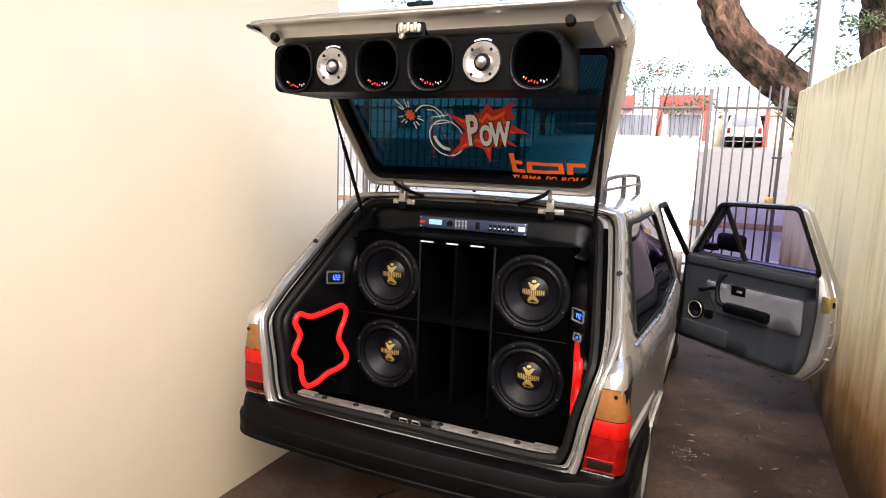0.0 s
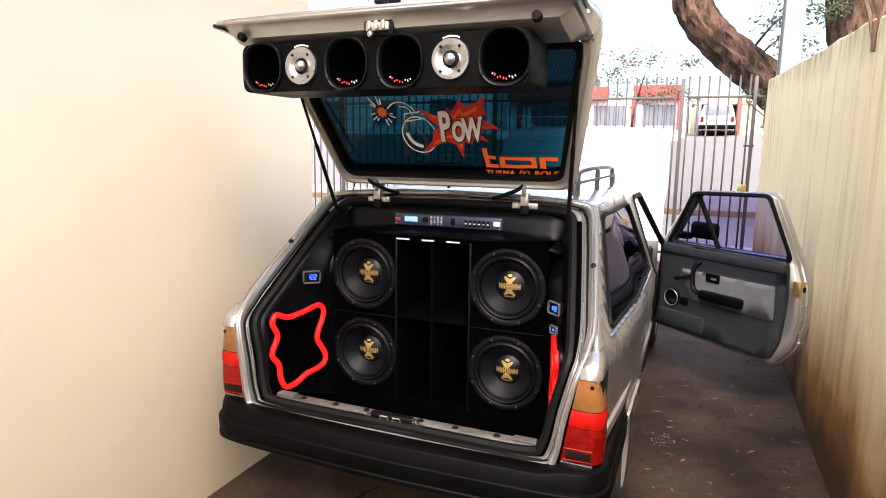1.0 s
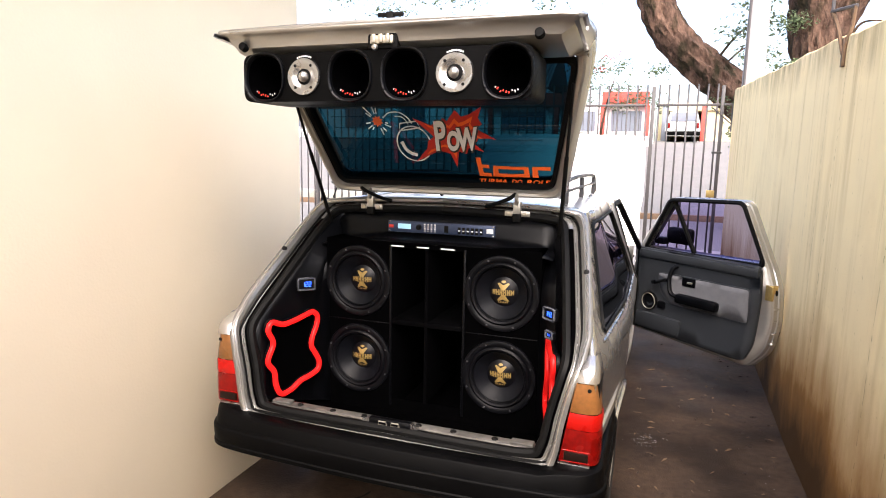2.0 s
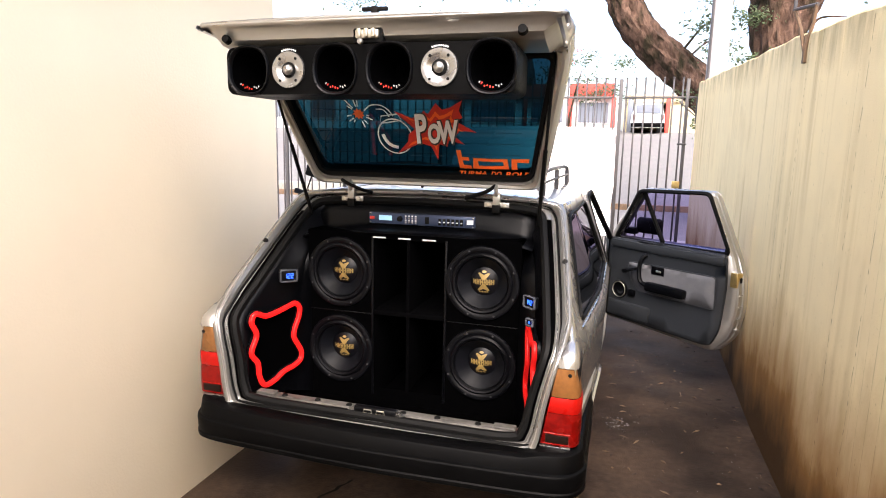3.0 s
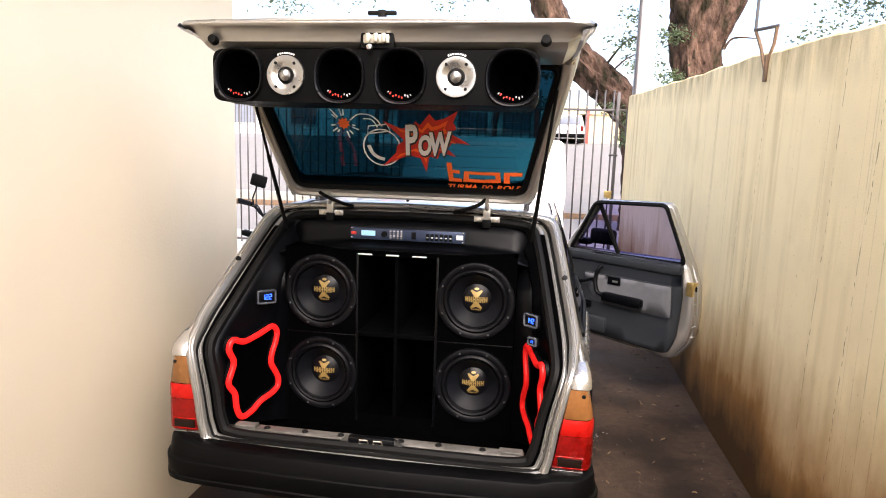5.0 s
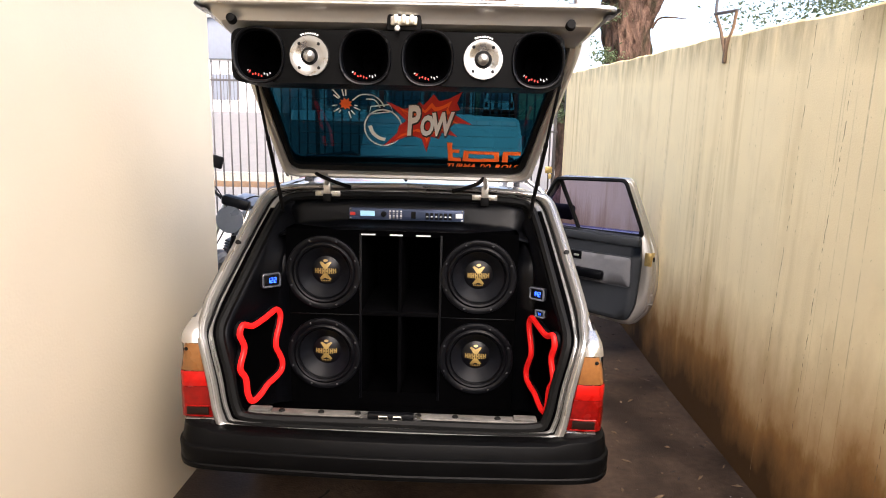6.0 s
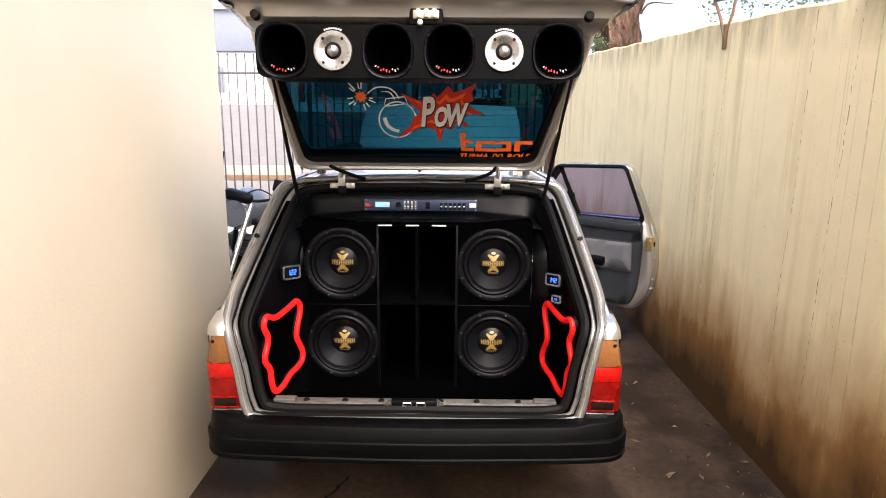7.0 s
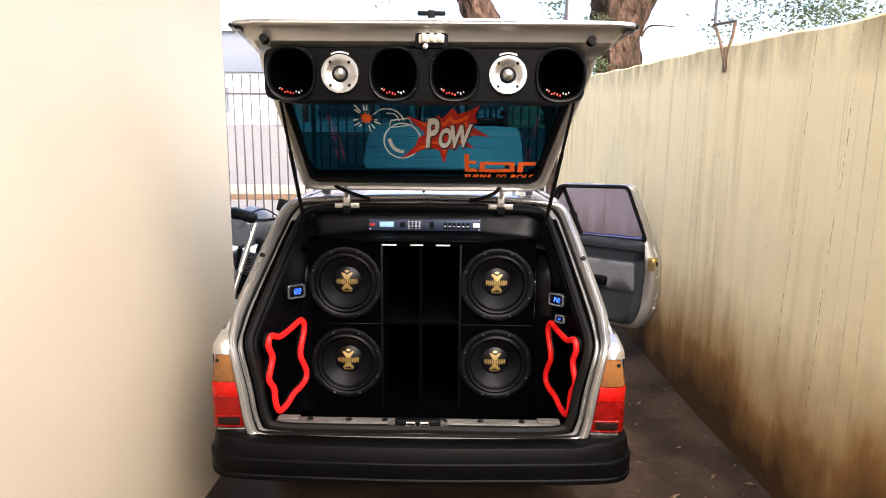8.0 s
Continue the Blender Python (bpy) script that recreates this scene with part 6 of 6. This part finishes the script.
blue_house = thing("blue_grey_building", "tall plain blue-grey building across the street", "building")
part("ground_floor", box((-22, 30.2, 2.0), (-9.3, 40, 5.3), 0.02), M_PLASTER, blue_house)
part("upper_floor", box((-22, 30, 5.3), (-9.0, 40, 7.3), 0.02), M_BLUEGREY, blue_house)
part("parapet", box((-22.2, 29.8, 7.3), (-9.2, 40.2, 7.5), 0.02), M_PLASTER, blue_house)
for wx in (-20, -16.5, -13):
    window_part(blue_house, wx, wx + 1.6, 3.2, 4.6, 30.2)

verge = structure("verge", box((-12, 16.2, 0.0), (-0.5, 16.8, 0.45), 0.02), M_GRASS, "green grass verge beyond the street", "grass")
kerb = structure("kerb", box((-14, 15.6, 0.0), (8, 15.8, 0.24), 0.02), M_RUST, "reddish worn kerb", "kerb")


# ---- motorcycle ----
def motorcycle():
    m = Matrix.Translation((-1.91, 3.38, 0.012)) @ Matrix.Rotation(radians(184), 4, "Z") @ Matrix.Rotation(radians(-15), 4, "Y") @ Matrix.Scale(1.14, 4)
    th = thing("motorcycle", "grey motorcycle leaning on its stand behind the house corner", "motorcycle", m=m)
    def wheel_part(y):
        w = part("wheel", lathe([(0.235, -0.035), (0.275, -0.042), (0.300, -0.02), (0.305, 0.0), (0.300, 0.02), (0.275, 0.042), (0.235, 0.035)], Matrix.Translation((0, y, 0.305)) @ Matrix.Rotation(radians(90), 4, "Y"), 36), M_TYRE, th)
        part("rim", lathe([(0.24, -0.022), (0.225, -0.018), (0.225, 0.018), (0.24, 0.022)], Matrix.Translation((0, y, 0.305)) @ Matrix.Rotation(radians(90), 4, "Y"), 36), M_CHROME, w)
        part("hub", tube([(-0.06, y, 0.305), (0.06, y, 0.305)], 0.045, 14), M_CHROME, w)
        for k in range(12):
            a = math.tau * k / 12
            part("spoke", tube([(0, y + 0.04 * math.cos(a), 0.305 + 0.04 * math.sin(a)), (0, y + 0.23 * math.cos(a), 0.305 + 0.23 * math.sin(a))], 0.004, 4), M_CHROME, w)
    wheel_part(0.72)
    wheel_part(-0.58)
    tank = [(-0.30, 0.0, 0.70), (-0.22, 0.10, 0.86), (-0.05, 0.145, 0.93), (0.10, 0.150, 0.95), (0.24, 0.12, 0.93), (0.32, 0.05, 0.85), (0.34, 0.0, 0.80)]
    rows = []
    for y, w, zt in tank:
        w = max(w, 0.012)
        rows.append([(w * math.cos(a), y + 0.05, 0.10 + 0.78 + (zt - 0.78) * max(0, math.sin(a)) + 0.13 * min(0, math.sin(a))) for a in [math.tau * k / 20 for k in range(21)]])
    bm = loft(rows)
    bmesh.ops.recalc_face_normals(bm, faces=bm.faces)
    part("fuel_tank", bm, M_TANK, th, "grey painted fuel tank")
    part("seat", box((-0.13, -0.72, 0.74), (0.13, -0.18, 0.83), 0.04, segments=3), M_VINYL, th)
    part("tail_fairing", box((-0.10, -0.88, 0.66), (0.10, -0.50, 0.76), 0.03, segments=3), M_TANK, th)
    part("headlamp", lathe([(0.0, 0.10), (0.06, 0.09), (0.09, 0.04), (0.095, 0.0), (0.0, 0.0)], Matrix.Translation((0, 0.56, 0.90)) @ Matrix.Rotation(radians(90), 4, "X"), 24), M_TANK, th)
    part("instrument", box((-0.10, 0.44, 0.98), (0.10, 0.54, 1.06), 0.03), M_VINYL, th)
    bar = part("handlebar", tube(smooth_path([(-0.38, 0.28, 1.04), (-0.26, 0.33, 1.05), (-0.10, 0.42, 1.0), (0.10, 0.42, 1.0), (0.26, 0.33, 1.05), (0.38, 0.28, 1.04)], 5), 0.011, 8), M_RUBBER, th)
    for s in (-1, 1):
        part("grip", tube([(s * 0.26, 0.33, 1.05), (s * 0.39, 0.275, 1.04)], 0.018, 10), M_RUBBER, bar)
        part("lever", tube([(s * 0.22, 0.38, 1.05), (s * 0.37, 0.34, 1.035)], 0.006, 6), M_RUBBER, bar)
        stem = part("mirror", box((s * 0.25 - 0.06, 0.335, 1.145 + 0.05 * s), (s * 0.25 + 0.06, 0.365, 1.235 + 0.05 * s), 0.012), M_RUBBER, th)
        part("mirror_stem", tube([(s * 0.24, 0.36, 1.06), (s * 0.26, 0.36, 1.10), (s * 0.25, 0.355, 1.17 + 0.05 * s)], 0.006, 6), M_RUBBER, stem)
        part("fork_leg", tube([(s * 0.085, 0.44, 0.98), (s * 0.085, 0.72, 0.305)], 0.019, 10), M_CHROME, th)
        part("indicator", box((s * 0.17 - 0.03, 0.52, 0.86), (s * 0.17 + 0.03, 0.58, 0.90), 0.01), M_RUBBER, th)
        part("shock_absorber", tube([(s * 0.12, -0.40, 0.68), (s * 0.12, -0.55, 0.33)], 0.024, 10), M_CHROME, th)
    part("clutch_cable", tube(smooth_path([(-0.24, 0.38, 1.05), (-0.12, 0.50, 1.10), (0.02, 0.44, 0.96), (0.06, 0.30, 0.80)], 5), 0.005, 6), M_RUBBER, th)
    part("brake_cable", tube(smooth_path([(0.24, 0.38, 1.05), (0.14, 0.52, 1.08), (0.02, 0.52, 0.90), (0.07, 0.62, 0.60)], 5), 0.005, 6), M_RUBBER, th)
    eng = part("engine", box((-0.12, -0.12, 0.34), (0.12, 0.20, 0.52), 0.04, segments=3), M_SURROUND, th)
    for k in range(7):
        part("cooling_fin", box((-0.085, 0.06, 0.53 + k * 0.022), (0.085, 0.24, 0.540 + k * 0.022), 0.003), M_RAIL, eng)
    part("exhaust", tube(smooth_path([(0.06, 0.26, 0.58), (0.11, 0.34, 0.45), (0.14, 0.20, 0.30), (0.16, -0.2, 0.28), (0.17, -0.75, 0.36)], 5), 0.026, 10), M_CHROME, th)
    part("front_mudguard", tube(smooth_path([(0, 0.44, 0.50), (0, 0.56, 0.625), (0, 0.72, 0.655), (0, 0.90, 0.61)], 5), 0.05, 10), M_TANK, th)
    part("frame_tube", tube(smooth_path([(0, 0.40, 0.92), (0, 0.30, 0.55), (0, 0.20, 0.32), (0, -0.25, 0.34), (0, -0.35, 0.68), (0, -0.8, 0.70)], 5), 0.018, 8), M_RUBBER, th)
    part("side_stand", tube([(-0.08, -0.05, 0.33), (-0.24, -0.12, 0.064)], 0.011, 8), M_RUBBER, th)


motorcycle()


# ---- litter on the driveway ----
def litter():
    rnd = random.Random(42)
    verts, faces = [], []
    def bit(x, y, L, w, a, h):
        d, s = Vector((math.cos(a), math.sin(a), 0)), Vector((-math.sin(a), math.cos(a), 0))
        p = Vector((x, y, 0.004))
        i = len(verts)
        verts.extend([p - d * L, p + s * w + Vector((0, 0, h)), p + d * L + Vector((0, 0, h * 0.7)), p - s * w + Vector((0, 0, h * 0.3)), p + Vector((0, 0, h * 1.3))])
        faces.extend([(i, i + 3, i + 4), (i + 3, i + 2, i + 4), (i + 2, i + 1, i + 4), (i + 1, i, i + 4)])
    for _ in range(300):
        y = rnd.uniform(0.3, 6.5)
        x = rnd.uniform(0.86, 1.70)
        bit(x, y, rnd.uniform(0.005, 0.034), rnd.uniform(0.003, 0.010), rnd.uniform(0, 6.28), rnd.uniform(0.003, 0.010))
    for _ in range(20):
        bit(rnd.uniform(-0.9, 0.7), rnd.uniform(-0.4, 0.4), rnd.uniform(0.004, 0.012), rnd.uniform(0.003, 0.007), rnd.uniform(0, 6.28), 0.004)
    me = bpy.data.meshes.new("dry_leaves")
    me.from_pydata(verts, [], faces)
    me.materials.append(M_DRYLEAF)
    me.materials.append(M_LEAF_DARK)
    for k, poly in enumerate(me.polygons):
        poly.material_index = (k // 4) % 2
    tagged(new("dry_leaves", me), "dry leaves and crumbs scattered over the driveway", "leaves", "", "stuff")
    # worn white paint
    verts, faces = [], []
    for _ in range(45):
        x, y = 0.935 + rnd.gauss(0, 0.055), 1.81 + rnd.gauss(0, 0.05)
        n, r = 5, rnd.uniform(0.002, 0.007)
        i = len(verts)
        verts += [(x + r * rnd.uniform(0.6, 1.2) * math.cos(k * 1.257), y + r * rnd.uniform(0.6, 1.2) * math.sin(k * 1.257), 0.0052) for k in range(n)]
        faces.append(tuple(range(i, i + n)))
    for _ in range(60):
        x, y = rnd.uniform(0.9, 1.7), rnd.uniform(0.2, 4.5)
        n, r = 5, rnd.uniform(0.0015, 0.005)
        i = len(verts)
        verts += [(x + r * rnd.uniform(0.5, 1.3) * math.cos(k * 1.257), y + r * rnd.uniform(0.5, 1.3) * math.sin(k * 1.257), 0.0052) for k in range(n)]
        faces.append(tuple(range(i, i + n)))
    me = bpy.data.meshes.new("paint_flecks")
    me.from_pydata(verts, [], faces)
    me.materials.append(M_POLE)
    tagged(new("paint_flecks", me), "worn flecks of white paint on concrete", "paint", "", "stuff")
    # crack in the concrete by the house wall
    pts = smooth_path([(-0.98, -0.75, 0.0045), (-0.80, -0.28, 0.0045), (-0.62, 0.18, 0.0045), (-0.47, 0.44, 0.0045), (-0.36, 0.70, 0.0045)], 8)
    bm = bmesh.new()
    rows = []
    for k, p in enumerate(pts):
        j = Vector((rnd.uniform(-0.012, 0.012), rnd.uniform(-0.01, 0.01), 0))
        w = rnd.uniform(0.003, 0.010)
        rows.append([p + j + Vector((-w, 0, 0)), p + j + Vector((w, 0, 0))])
    tagged(link_mesh("floor_crack", loft(rows, bm=bm), M_RUBBER), "dark crack across the concrete floor", "crack", "", "structure")


litter()
